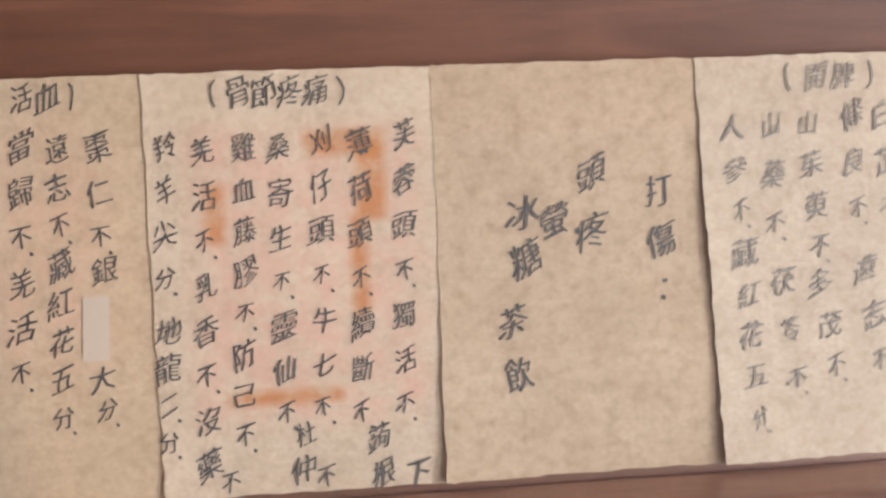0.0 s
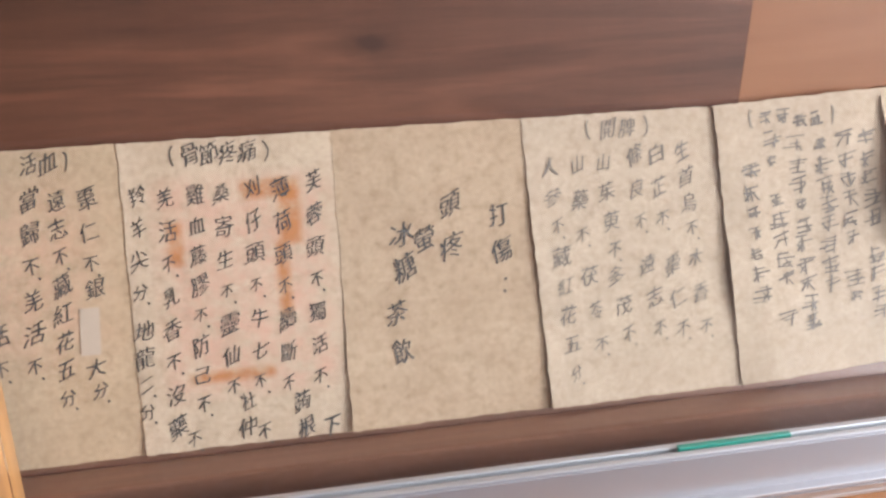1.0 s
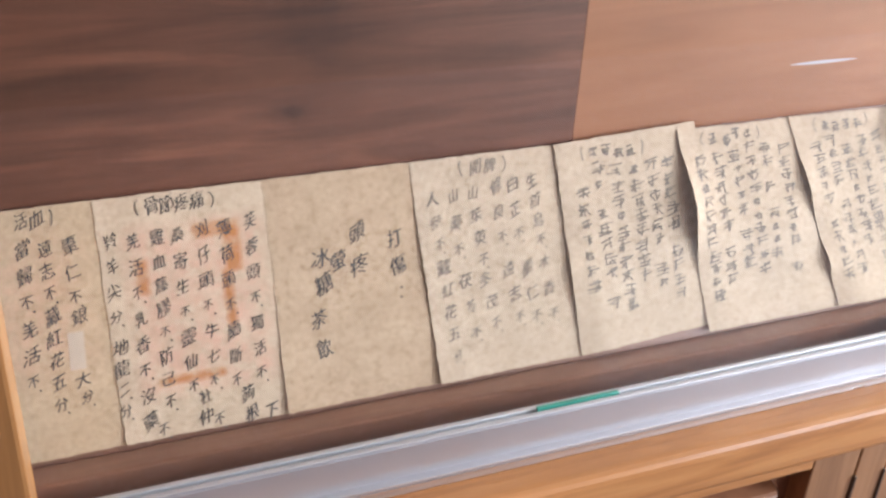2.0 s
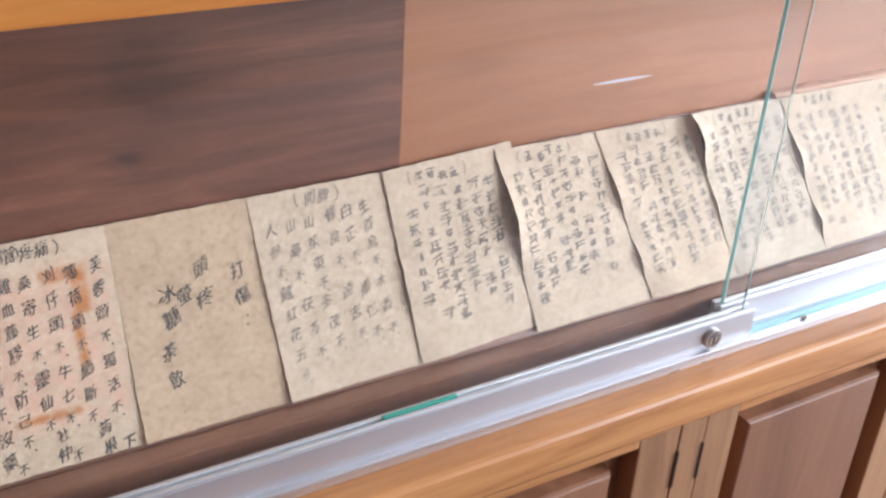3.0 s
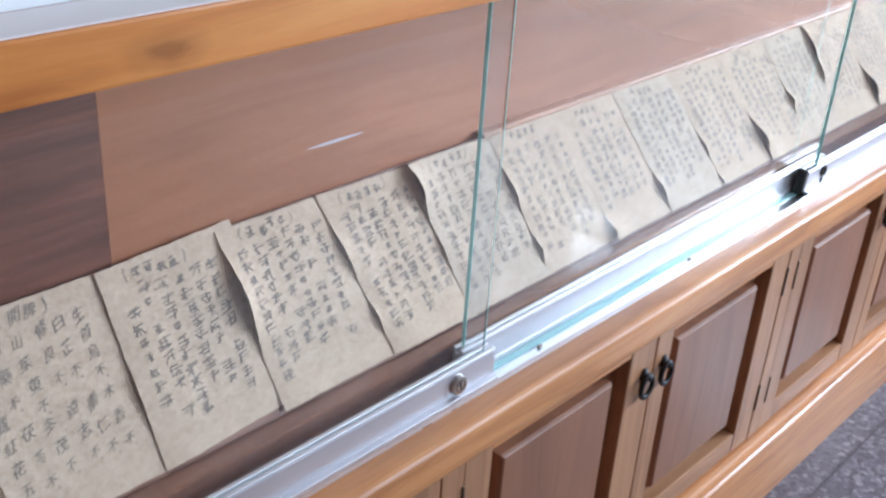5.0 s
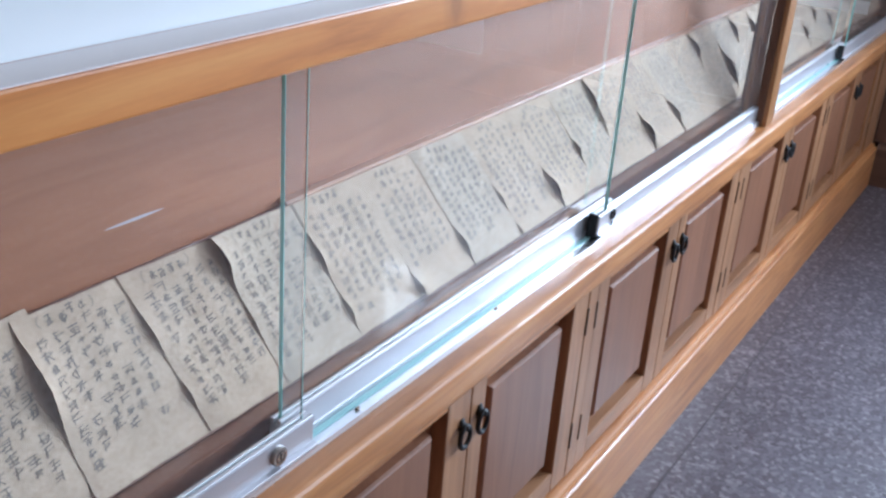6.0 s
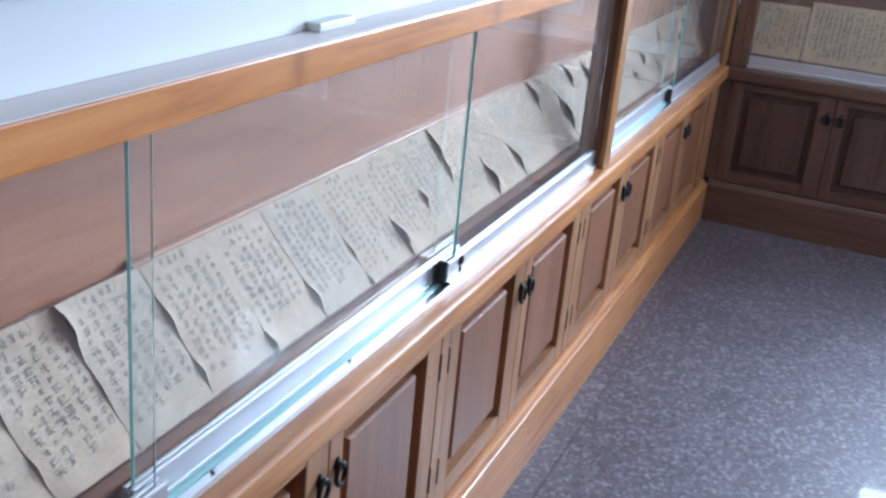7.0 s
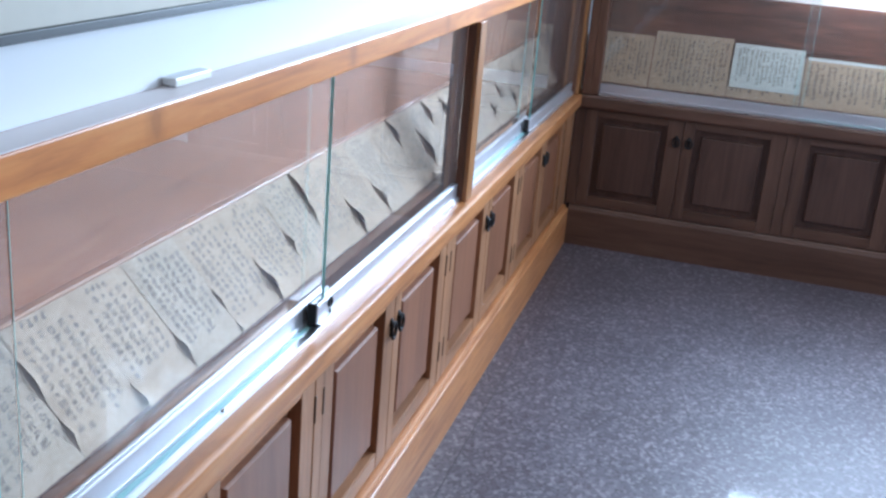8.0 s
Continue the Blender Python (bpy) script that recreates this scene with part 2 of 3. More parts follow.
MAT = {
    "beam": wood("honey_teak", (0.54, 0.172, 0.033), (0.765, 0.280, 0.060), (0.85, 0.365, 0.095), "x", 0.36, 0.22, 0.0, ((-0.425, 1.314, 0.07, 0.035, 0.75), (0.324, 1.32, 0.05, 0.11, 0.55), (1.067, 1.32, 0.055, 0.11, 0.5), (1.75, 1.32, 0.06, 0.09, 0.4), (-0.70, 1.31, 0.16, 0.025, 0.3))),
    "ledge": wood("ledge_teak", (0.36, 0.130, 0.038), (0.60, 0.250, 0.080), (0.72, 0.345, 0.130), "x", 0.42, 0.28),
    "door_v": wood("door_teak_upright", (0.27, 0.122, 0.054), (0.42, 0.204, 0.096), (0.53, 0.278, 0.140), "z", 0.42, 0.14),
    "door_h": wood("door_teak_level", (0.27, 0.122, 0.054), (0.42, 0.204, 0.096), (0.53, 0.278, 0.140), "x", 0.42, 0.14),
    "panel": wood("door_panel_teak", (0.235, 0.098, 0.049), (0.295, 0.128, 0.065), (0.350, 0.158, 0.083), "z", 0.40, 0.14),
    # darker copies of the door teak: the end run's shade put into the colour
    "door_v_dark": wood("shaded_teak_upright", (0.078, 0.037, 0.024), (0.124, 0.061, 0.039), (0.165, 0.086, 0.055), "z", 0.42, 0.2),
    "door_h_dark": wood("shaded_teak_level", (0.078, 0.037, 0.024), (0.124, 0.061, 0.039), (0.165, 0.086, 0.055), "x", 0.42, 0.2),
    "panel_dark": wood("shaded_panel_teak", (0.060, 0.028, 0.019), (0.092, 0.045, 0.031), (0.122, 0.063, 0.043), "z", 0.42, 0.2),
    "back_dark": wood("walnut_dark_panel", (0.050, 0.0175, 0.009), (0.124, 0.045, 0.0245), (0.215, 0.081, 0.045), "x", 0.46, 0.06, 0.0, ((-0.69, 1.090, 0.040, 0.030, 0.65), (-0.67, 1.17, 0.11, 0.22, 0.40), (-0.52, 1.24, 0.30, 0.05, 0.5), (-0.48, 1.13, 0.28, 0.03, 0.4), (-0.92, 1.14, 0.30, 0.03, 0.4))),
    "back_red": wood("red_brown_panel", (0.270, 0.101, 0.042), (0.316, 0.121, 0.052), (0.352, 0.139, 0.062), "x", 0.46, 0.08),
    "slope": wood("slope_board", (0.15, 0.066, 0.040), (0.215, 0.098, 0.062), (0.27, 0.13, 0.085), "x", 0.4, 0.25),
    "lip": wood("lip_board", (0.15, 0.066, 0.040), (0.215, 0.098, 0.062), (0.27, 0.13, 0.085), "x", 0.26, 0.6),
    "bead": wood("bead_teak", (0.30, 0.15, 0.085), (0.42, 0.22, 0.13), (0.52, 0.29, 0.18), "x", 0.24, 0.6),
    # dark tone that paints the posts' shaded side; the unseen walls use it too
    "post": wood("post_dark_tone", (0.10, 0.042, 0.024), (0.16, 0.072, 0.04), (0.22, 0.10, 0.058), "z", 0.48, 0.04),
    "post_light": wood("post_teak", (0.26, 0.11, 0.035), (0.40, 0.18, 0.06), (0.5, 0.24, 0.09), "z", 0.36),
    "alu": plain("brushed_aluminium", (0.78, 0.79, 0.82), 0.30, 0.9, 0.06, 60),
    "alu_matt": plain("anodised_aluminium", (0.66, 0.65, 0.68), 0.42, 0.75, 0.06, 60),
    "top_pale": plain("pale_top", (0.93, 0.84, 0.82), 0.50, 0.0, 0.06, 20, 0.05),
    "steel": plain("worn_steel", (0.52, 0.50, 0.48), 0.28, 1.0, 0.2, 200),
    "iron": plain("blackened_iron", (0.035, 0.033, 0.033), 0.42, 0.7, 0.4, 160),
    "bronze": plain("aged_bronze", (0.17, 0.11, 0.075), 0.4, 0.6, 0.3, 160),
    "black": plain("black_plastic", (0.02, 0.02, 0.022), 0.45, 0.0, 0.2, 90),
    "white_wall": plain("white_plaster", (0.86, 0.87, 0.88), 0.75, 0.0, 0.04, 12),
    "ceiling": plain("ceiling_plain", (0.46, 0.42, 0.37), 0.8, 0.0, 0.04, 10),
    "white": plain("white_plastic", (0.82, 0.82, 0.8), 0.35, 0.0, 0.04, 40),
    "green": plain("green_plastic_strip", (0.02, 0.30, 0.22), 0.35, 0.0, 0.15, 80),
    "aqua": plain("aqua_plastic", (0.42, 0.70, 0.70), 0.3, 0.0, 0.1, 60, 0.2),
    "ink": plain("brush_ink", (0.105, 0.088, 0.078), 0.75, 0.0, 0.5, 300),
    "ink_faint": plain("faded_ink", (0.25, 0.20, 0.165), 0.8, 0.0, 0.4, 300),
    "ink_grey": plain("grey_brush_ink", (0.215, 0.172, 0.142), 0.8, 0.0, 0.4, 300),
    # pale colour of the painted reflection on the back board
    "glint": plain("pale_glint", (0.50, 0.45, 0.47), 0.2, 0.0, 0.1, 80),
    "print": plain("printed_sheet", (0.62, 0.57, 0.47), 0.6, 0.0, 0.25, 25),
    "patch": plain("pale_patch", (0.48, 0.365, 0.28), 0.8, 0.0, 0.08, 40),
    "glass": glass_material("clear_glass", (0.97, 0.99, 0.985)),
    "hazy": hazy_glass(),
    "edge": plain("green_glass_edge", (0.32, 0.68, 0.64), 0.12, 0.0, 0.2, 40, 0.6),
    "floor": floor_material(),
    "joint": plain("floor_joint", (0.085, 0.072, 0.080), 0.6),
    "paper_old": paper_material("paper_tan", (0.525, 0.375, 0.260), (0.44, 0.303, 0.204), 0.4),
    "paper_pink": paper_material("paper_pink_stained", (0.58, 0.44, 0.325), (0.495, 0.365, 0.26), 0.2, 1.0),
    "paper_blush": paper_material("paper_faint_pink", (0.53, 0.385, 0.26), (0.455, 0.32, 0.208), 0.3, 0.3),
    "paper_grey": paper_material("paper_greyed", (0.545, 0.435, 0.340), (0.475, 0.372, 0.285), 0.25),
    "paper_white": paper_material("paper_whitish", (0.64, 0.62, 0.56), (0.57, 0.54, 0.48), 0.1),
    "paper_cream": paper_material("paper_cream", (0.80, 0.70, 0.56), (0.72, 0.62, 0.48), 0.15),
    "paper_pale": paper_material("paper_pale", (0.56, 0.428, 0.322), (0.485, 0.363, 0.268), 0.2),
}


# ---- mesh helpers ----
def add_box(bm, x0, x1, y0, y1, z0, z1, bevel=0.0, seg=2):
    vs = [bm.verts.new((x, y, z)) for x in (x0, x1) for y in (y0, y1) for z in (z0, z1)]
    fs = [bm.faces.new([vs[i] for i in q]) for q in ((0, 1, 3, 2), (4, 6, 7, 5), (0, 4, 5, 1), (2, 3, 7, 6), (0, 2, 6, 4), (1, 5, 7, 3))]
    if bevel:
        es = {e for f in fs for e in f.edges}
        bmesh.ops.bevel(bm, geom=list(es), offset=bevel, segments=seg, profile=0.6, affect="EDGES")
    return vs


def add_ring(bm, centre, r, tube, axis="y", n=20, k=8, squash=1.0):
    c = Vector(centre)
    rows = []
    for i in range(n):
        a = 2 * math.pi * i / n
        row = []
        for j in range(k):
            q = 2 * math.pi * j / k
            d = r + tube * math.cos(q)
            p = Vector((d * math.cos(a), tube * math.sin(q), d * math.sin(a) * squash))
            if axis == "z":
                p = Vector((p.x, p.z, p.y))
            row.append(bm.verts.new(c + p))
        rows.append(row)
    for i in range(n):
        for j in range(k):
            bm.faces.new((rows[i][j], rows[i][(j + 1) % k], rows[(i + 1) % n][(j + 1) % k], rows[(i + 1) % n][j]))


def add_disc(bm, centre, r, y0, y1, n=20, taper=0.85):
    """A short drum along y, from y0 (front, narrower) to y1."""
    cx, cz = centre
    a = [bm.verts.new((cx + taper * r * math.cos(6.2832 * i / n), y0, cz + taper * r * math.sin(6.2832 * i / n))) for i in range(n)]
    m = [bm.verts.new((cx + r * math.cos(6.2832 * i / n), y0 + 0.3 * (y1 - y0), cz + r * math.sin(6.2832 * i / n))) for i in range(n)]
    b = [bm.verts.new((cx + r * math.cos(6.2832 * i / n), y1, cz + r * math.sin(6.2832 * i / n))) for i in range(n)]
    for u, v in ((a, m), (m, b)):
        for i in range(n):
            bm.faces.new((u[i], u[(i + 1) % n], v[(i + 1) % n], v[i]))
    bm.faces.new(a)
    bm.faces.new(b[::-1])


def sweep(bm, profile, x0, x1):
    """A moulding: a closed (y, z) profile drawn out along x."""
    a = [bm.verts.new((x0, y, z)) for y, z in profile]
    b = [bm.verts.new((x1, y, z)) for y, z in profile]
    n = len(profile)
    for i in range(n):
        bm.faces.new((a[i], a[(i + 1) % n], b[(i + 1) % n], b[i]))
    bm.faces.new(a[::-1])
    bm.faces.new(b)


def finish(name, bm, mat, smooth=False):
    bmesh.ops.recalc_face_normals(bm, faces=bm.faces)
    me = bpy.data.meshes.new(name)
    bm.to_mesh(me)
    bm.free()
    me.materials.append(mat)
    if smooth:
        me.shade_smooth()
    return me


def part(name, bm, mat, parent=None, label="", smooth=False):
    ob = new(name, finish(name, bm, mat, smooth))
    if parent is not None:
        ob.parent = parent
    return tagged(ob, label) if label else ob


def thing(name, label, category, group="", kind="", m=None):
    root = new(name)
    root.empty_display_size = 0.05
    if m is not None:
        root.matrix_world = m
    return tagged(root, label, category, group, kind)


def block(name, dims, mat, parent=None, bevel=0.0, label="", kind=""):
    bm = bmesh.new()
    add_box(bm, *dims, bevel=bevel)
    ob = part(name, bm, mat, parent, label)
    return tagged(ob, kind=kind) if kind else ob


# ---- the room ----
tagged(block("floor", (ROOM_W - 0.2, ROOM_E + 0.5, ROOM_S - 0.2, ROOM_N + 0.2, -0.12, 0.0), MAT["floor"]),
       "dark red-grey speckled terrazzo floor, polished", "floor", kind="structure")
tagged(block("floor_joint", (ROOM_W, 4.15, -0.106, -0.102, -0.004, 0.0012), MAT["joint"]), "thin dark joint in the terrazzo", "floor joint", kind="structure")
# unseen ceiling; its tone sets how much light bounces down
tagged(block("ceiling", (ROOM_W - 0.2, ROOM_E + 0.5, ROOM_S - 0.2, ROOM_N + 0.2, CEIL, CEIL + 0.12), MAT["ceiling"]), "unseen plain ceiling, its tone set for bounced light", "ceiling", kind="structure")
tagged(block("wall_north", (ROOM_W - 0.2, ROOM_E + 0.5, 0.06, 0.40, 1.3485, CEIL), MAT["white_wall"]), "white painted wall above the display case", "wall", kind="structure")
tagged(block("wall_north_low", (ROOM_W - 0.2, ROOM_E + 0.5, 0.215, 0.40, 0.0, 1.3455), MAT["white_wall"]), "white wall behind the cabinets", "wall", kind="structure")
# unseen wall, made dark only to limit bounced light
tagged(block("wall_west", (ROOM_W - 0.2, ROOM_W, ROOM_S, 0.058, 0.0, CEIL), MAT["post"]), "unseen west wall, kept dark to cut bounced light", "wall", kind="structure")
tagged(block("wall_east_low", (ROOM_E, ROOM_E + 0.2, ROOM_S, 0.058, 0.0, 1.3200), MAT["white_wall"]), "white wall behind the end display case", "wall", kind="structure")


def east_wall():
    bm = bmesh.new()
    x0, x1 = ROOM_E, 4.61
    add_box(bm, x0, x1, ROOM_S, EAST_Y[0], 1.3230, CEIL)
    add_box(bm, x0, x1, EAST_Y[1], 0.058, 1.3230, CEIL)
    add_box(bm, x0, x1, *EAST_Y, 1.3230, EAST_Z[0])
    add_box(bm, x0, x1, *EAST_Y, EAST_Z[1], CEIL)
    tagged(part("wall_east", bm, MAT["white_wall"]), "white wall with a wide window above the end case", "wall", kind="structure")


east_wall()


def south_wall():
    bm = bmesh.new()
    ys = (ROOM_S - 0.2, ROOM_S)
    xs = [ROOM_W] + [v for w in WINDOWS for v in w] + [ROOM_E]
    for i in range(0, len(xs), 2):
        add_box(bm, xs[i], xs[i + 1], *ys, 0, CEIL)
    for xa, xb in WINDOWS:
        add_box(bm, xa, xb, *ys, 0, WIN_Z[0])
        add_box(bm, xa, xb, *ys, WIN_Z[1], CEIL)
    # unseen wall, dark like the west one to hold back bounce
    tagged(part("wall_south", bm, MAT["post"]), "unseen south wall, kept dark to cut bounced light, with an assumed window opening", "wall", kind="structure")


south_wall()


# ---- base cabinets ----
PITCH, X_START = 0.995, -0.025
DOOR_Z = (0.203, 0.688)


def raised_panel(bm, x0, x1, z0, z1):
    """A fielded panel: a wide sunk rim, a steep step and a raised field."""
    steps = [(0.0, 0.030), (0.031, 0.030), (0.0335, 0.012), (0.036, 0.0075), (0.0385, 0.0060)]
    loops = [[bm.verts.new(p) for p in ((x0 + d, y, z0 + d), (x1 - d, y, z0 + d), (x1 - d, y, z1 - d), (x0 + d, y, z1 - d))] for d, y in steps]
    for u, v in zip(loops, loops[1:]):
        for i in range(4):
            bm.faces.new((u[i], u[(i + 1) % 4], v[(i + 1) % 4], v[i]))
    bm.faces.new(loops[-1])
    back = [bm.verts.new((v.co.x, 0.0335, v.co.z)) for v in loops[0]]
    for i in range(4):
        bm.faces.new((back[i], back[(i + 1) % 4], loops[0][(i + 1) % 4], loops[0][i]))
    bm.faces.new(back[::-1])


def ring_pull(bm, x, z):
    add_disc(bm, (x, z + 0.016), 0.010, -0.007, 0.001, 14)
    add_box(bm, x - 0.006, x + 0.006, -0.004, 0.001, z - 0.020, z + 0.030, 0.0015, 1)
    add_ring(bm, (x, -0.010, z - 0.002), 0.0165, 0.0042, "y", 18, 8, 1.25)
    add_box(bm, x - 0.004, x + 0.004, -0.016, -0.004, z + 0.012, z + 0.022, 0.0012, 1)


def base_unit(shade_tone="", label="varnished teak base cabinet with two closed panelled doors"):
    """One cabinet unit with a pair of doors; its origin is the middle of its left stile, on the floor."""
    # the "_dark" suffix picks the wood copies that carry shade in their colour
    v, h, p = MAT["door_v" + shade_tone], MAT["door_h" + shade_tone], MAT["panel" + shade_tone]
    root = thing("base_cabinet", label, "cabinet", "cabinets along the walls")
    block("carcass", (0.0, 0.9945, 0.0355, 0.19, 0.02, 0.6895), h, root)
    block("stile", (-0.0225, 0.0225, -0.001, 0.035, 0.202, 0.689), v, root, 0.002)
    for x0, x1, ox0, ox1, kx, hx in ((0.0245, 0.4995, 0.082, 0.424, 0.471, 0.0225), (0.5025, 0.971, 0.552, 0.902, 0.531, 0.973)):
        z0, z1 = DOOR_Z
        door = block("door", (x0, ox0, 0.0, 0.034, z0, z1), v, root, 0.0025)
        block("door_stile", (ox1, x1, 0.0, 0.034, z0, z1), v, door, 0.0025)
        block("door_rail", (ox0, ox1, 0.0006, 0.034, z0, 0.254), h, door, 0.004)
        block("door_rail", (ox0, ox1, 0.0006, 0.034, 0.653, z1), h if shade_tone else MAT["ledge"], door, 0.0025)
        bm = bmesh.new()
        raised_panel(bm, ox0, ox1, 0.2545, 0.6525)
        part("panel", bm, p, door, "darker raised panel with a bevelled edge")
        bm = bmesh.new()
        ring_pull(bm, kx, 0.584)
        part("handle", bm, MAT["iron"], door, "blackened iron ring pull", True)
        for hz in (0.28, 0.56):
            bm = bmesh.new()
            add_box(bm, hx - 0.0024, hx + 0.0024, -0.0035, 0.006, hz, hz + 0.065, 0.0012, 1)
            part("hinge", bm, MAT["bronze"], door, "dark bronze butt hinge")
    return root


unit = base_unit()
unit.matrix_world = pose(X_START, 0, 0)
for i in (-2, -1, 1, 2, 3):
    copy_thing(unit, pose(X_START + PITCH * i, 0, 0))
EAST = pose(4.19, 0.0, 0, 0, 0, -90)      # the end case: its x runs along -y, its depth along +x
# end run in the shaded wood copies
end_unit = base_unit("_dark", "teak base cabinet with two closed panelled doors, coloured as in shade")
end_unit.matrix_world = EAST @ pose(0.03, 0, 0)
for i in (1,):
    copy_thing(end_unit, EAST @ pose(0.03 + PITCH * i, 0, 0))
filler = tagged(new("corner_filler"), "plain teak filler at the corner", "cabinet filler")
block("end_filler", (3.978, 4.188, 0.0, 0.19, 0.02, 0.689), MAT["door_v"], filler)
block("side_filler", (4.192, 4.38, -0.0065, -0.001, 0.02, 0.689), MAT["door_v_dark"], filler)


def run(name, label, x0, x1, m, pieces, mat="ledge"):
    """A long moulded timber of one or more pieces, along x."""
    root = thing(name, label, name, name + "s", m=m)
    for piece, profile in pieces:
        bm = bmesh.new()
        sweep(bm, profile, x0, x1)
        part(piece, bm, MAT[mat], root)
    return root


def plinth(name, x0, x1, m, label="varnished teak plinth with a rounded top edge", mat="ledge"):
    return run(name, label, x0, x1, m, [
        ("board", [(-0.030, 0.0), (-0.030, 0.172), (0.0345, 0.172), (0.0345, 0.0)]),
        ("moulding", [(-0.031, 0.1722), (-0.031, 0.1765), (-0.0295, 0.1815), (-0.0255, 0.1850), (-0.0195, 0.1865), (-0.0175, 0.1925), (-0.0125, 0.1985), (-0.005, 0.2005), (0.0345, 0.2005), (0.0345, 0.1722)])], mat)


def ledge(name, x0, x1, m, label="honey-coloured teak ledge with a rounded nose", mat="ledge"):
    return run(name, label, x0, x1, m, [
        ("nose", [(-0.004, 0.690), (-0.018, 0.691), (-0.025, 0.695), (-0.0295, 0.703), (-0.031, 0.713), (-0.0312, 0.7445), (-0.0302, 0.7495), (-0.0275, 0.7535), (-0.0232, 0.7561), (-0.018, 0.757), (-0.004, 0.757)]),
        ("shelf", [(-0.0038, 0.690), (-0.0038, 0.757), (0.205, 0.757), (0.205, 0.690)])], mat)


FLAT = Matrix.Identity(4)
plinth("plinth", X_START - 2.1, 4.16, FLAT)
# the end plinth and ledge take the shaded wood copy too
plinth("plinth", 0.03, 2.8, EAST, "teak plinth of the end cabinets, coloured as in shade", "door_h_dark")
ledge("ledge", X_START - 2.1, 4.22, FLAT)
ledge("ledge", 0.0, 2.8, EAST, "teak ledge of the end case, coloured as in shade", "door_h_dark")

# ---- upper display cases ----
SLOPE_B, SLOPE_T = Vector((0, 0.101, 0.811)), Vector((0, 0.185, 1.028))
UP = (SLOPE_T - SLOPE_B).normalized()
OUT = Vector((0, -UP.z, UP.y))
SLEN = (SLOPE_T - SLOPE_B).length


def display_case(x0, x1, m, seam, posts, tone, rise=0.0):
    root = thing("display_case", "long teak display case with a sloping board and glass front", "display case", "display cases", m=m)
    def put(name, dims, mat, bevel=0.0, label=""):
        return block(name, dims, MAT[mat], root, bevel, label)
    put("beam", (x0, x1, 0.0, 0.03, 1.294 + rise, 1.3462 + rise), "beam", 0.003, "honey-orange teak front rail with a few knots")
    if rise:
        # unseen lid, added in glass so window light reaches the end papers
        lid = put("glass_top", (x0, x1, 0.0305, 0.212, 1.334 + rise, 1.340 + rise), "glass", 0.0, "unseen glass top, added to let window light into the end case")
        lid.visible_shadow = False
    else:
        put("top_board", (x0, x1, 0.0305, 0.212, 1.322, 1.3445), "beam", 0.001)
        put("top_sheet", (x0, x1, 0.0015, 0.0595, 1.3464, 1.3482), "top_pale", 0.0, "thin pale sheet over the case top")
    if seam is None:
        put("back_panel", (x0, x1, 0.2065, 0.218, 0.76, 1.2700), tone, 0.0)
    else:
        put("back_panel", (x0, seam - 0.0001, 0.192, 0.212, 0.76, 1.3215), "back_dark", 0.0, "dark brown knotty back board")
        put("back_panel", (seam + 0.0001, x1, 0.1918, 0.212, 0.76, 1.3215), "back_red", 0.0, "red-brown varnished back board")
    bm = bmesh.new()
    a, b = SLOPE_B - UP * 0.045 - OUT * 0.002, SLOPE_T + UP * 0.0002 - OUT * 0.002
    t = OUT * -0.011
    sweep(bm, [(a.y, a.z), (b.y, b.z), ((b + t).y, (b + t).z), ((a + t).y, (a + t).z)], x0 + 0.002, x1 - 0.002)
    part("sloping_board", bm, MAT["slope"], root, "brown board that carries the papers")
    put("lip", (x0, x1, 0.070, 0.0985, 0.7575, 0.8075), "lip", 0.003, "brown wooden lip below the papers")
    if seam is not None:
        bm = bmesh.new()
        sweep(bm, [(0.178, 1.0300), (0.177, 1.0330), (0.180, 1.0365), (0.1912, 1.0385), (0.1912, 1.0300)], 0.19, x1)
        part("bead", bm, MAT["bead"], root, "thin bead along the top of the board")
    for p0, p1 in posts:
        if rise or p0 < 0:
            put("post", (p0, p1, -0.004, 0.075, 0.7578, 1.2935 + rise), "post" if rise else "post_light", 0.004, "teak upright between the glass doors")
        else:
            # body coloured dark: the shade on its side is put into the wood
            put("post", (p0, p1, 0.0025, 0.075, 0.7578, 1.2935), "post", 0.002, "teak upright between the glass doors, its shaded side coloured dark")
            # added front piece: its lighter colour paints the post's lit face
            put("facing", (p0 + 0.001, p1, -0.012, 0.0022, 0.7578, 1.2935), "post_light", 0.002, "added light-coloured front of the upright, its lit side")
    return root


long_case = display_case(-1.35, 4.21, FLAT, -0.387, [(-1.03, -0.962), (2.07, 2.14), (4.13, 4.21)], "back_red")
bm = bmesh.new()
add_box(bm, 2.0675, 2.0698, 0.0265, 0.0335, 0.962, 1.008, 0.0006, 1)
part("strike_plate", bm, MAT["steel"], long_case, "small steel strike plate on the upright")
block("end_panel", (4.19, 4.209, 0.0755, 0.1912, 0.76, 1.3215), MAT["back_dark"], long_case)
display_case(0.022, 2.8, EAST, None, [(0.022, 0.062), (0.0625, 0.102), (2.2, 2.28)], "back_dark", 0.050)


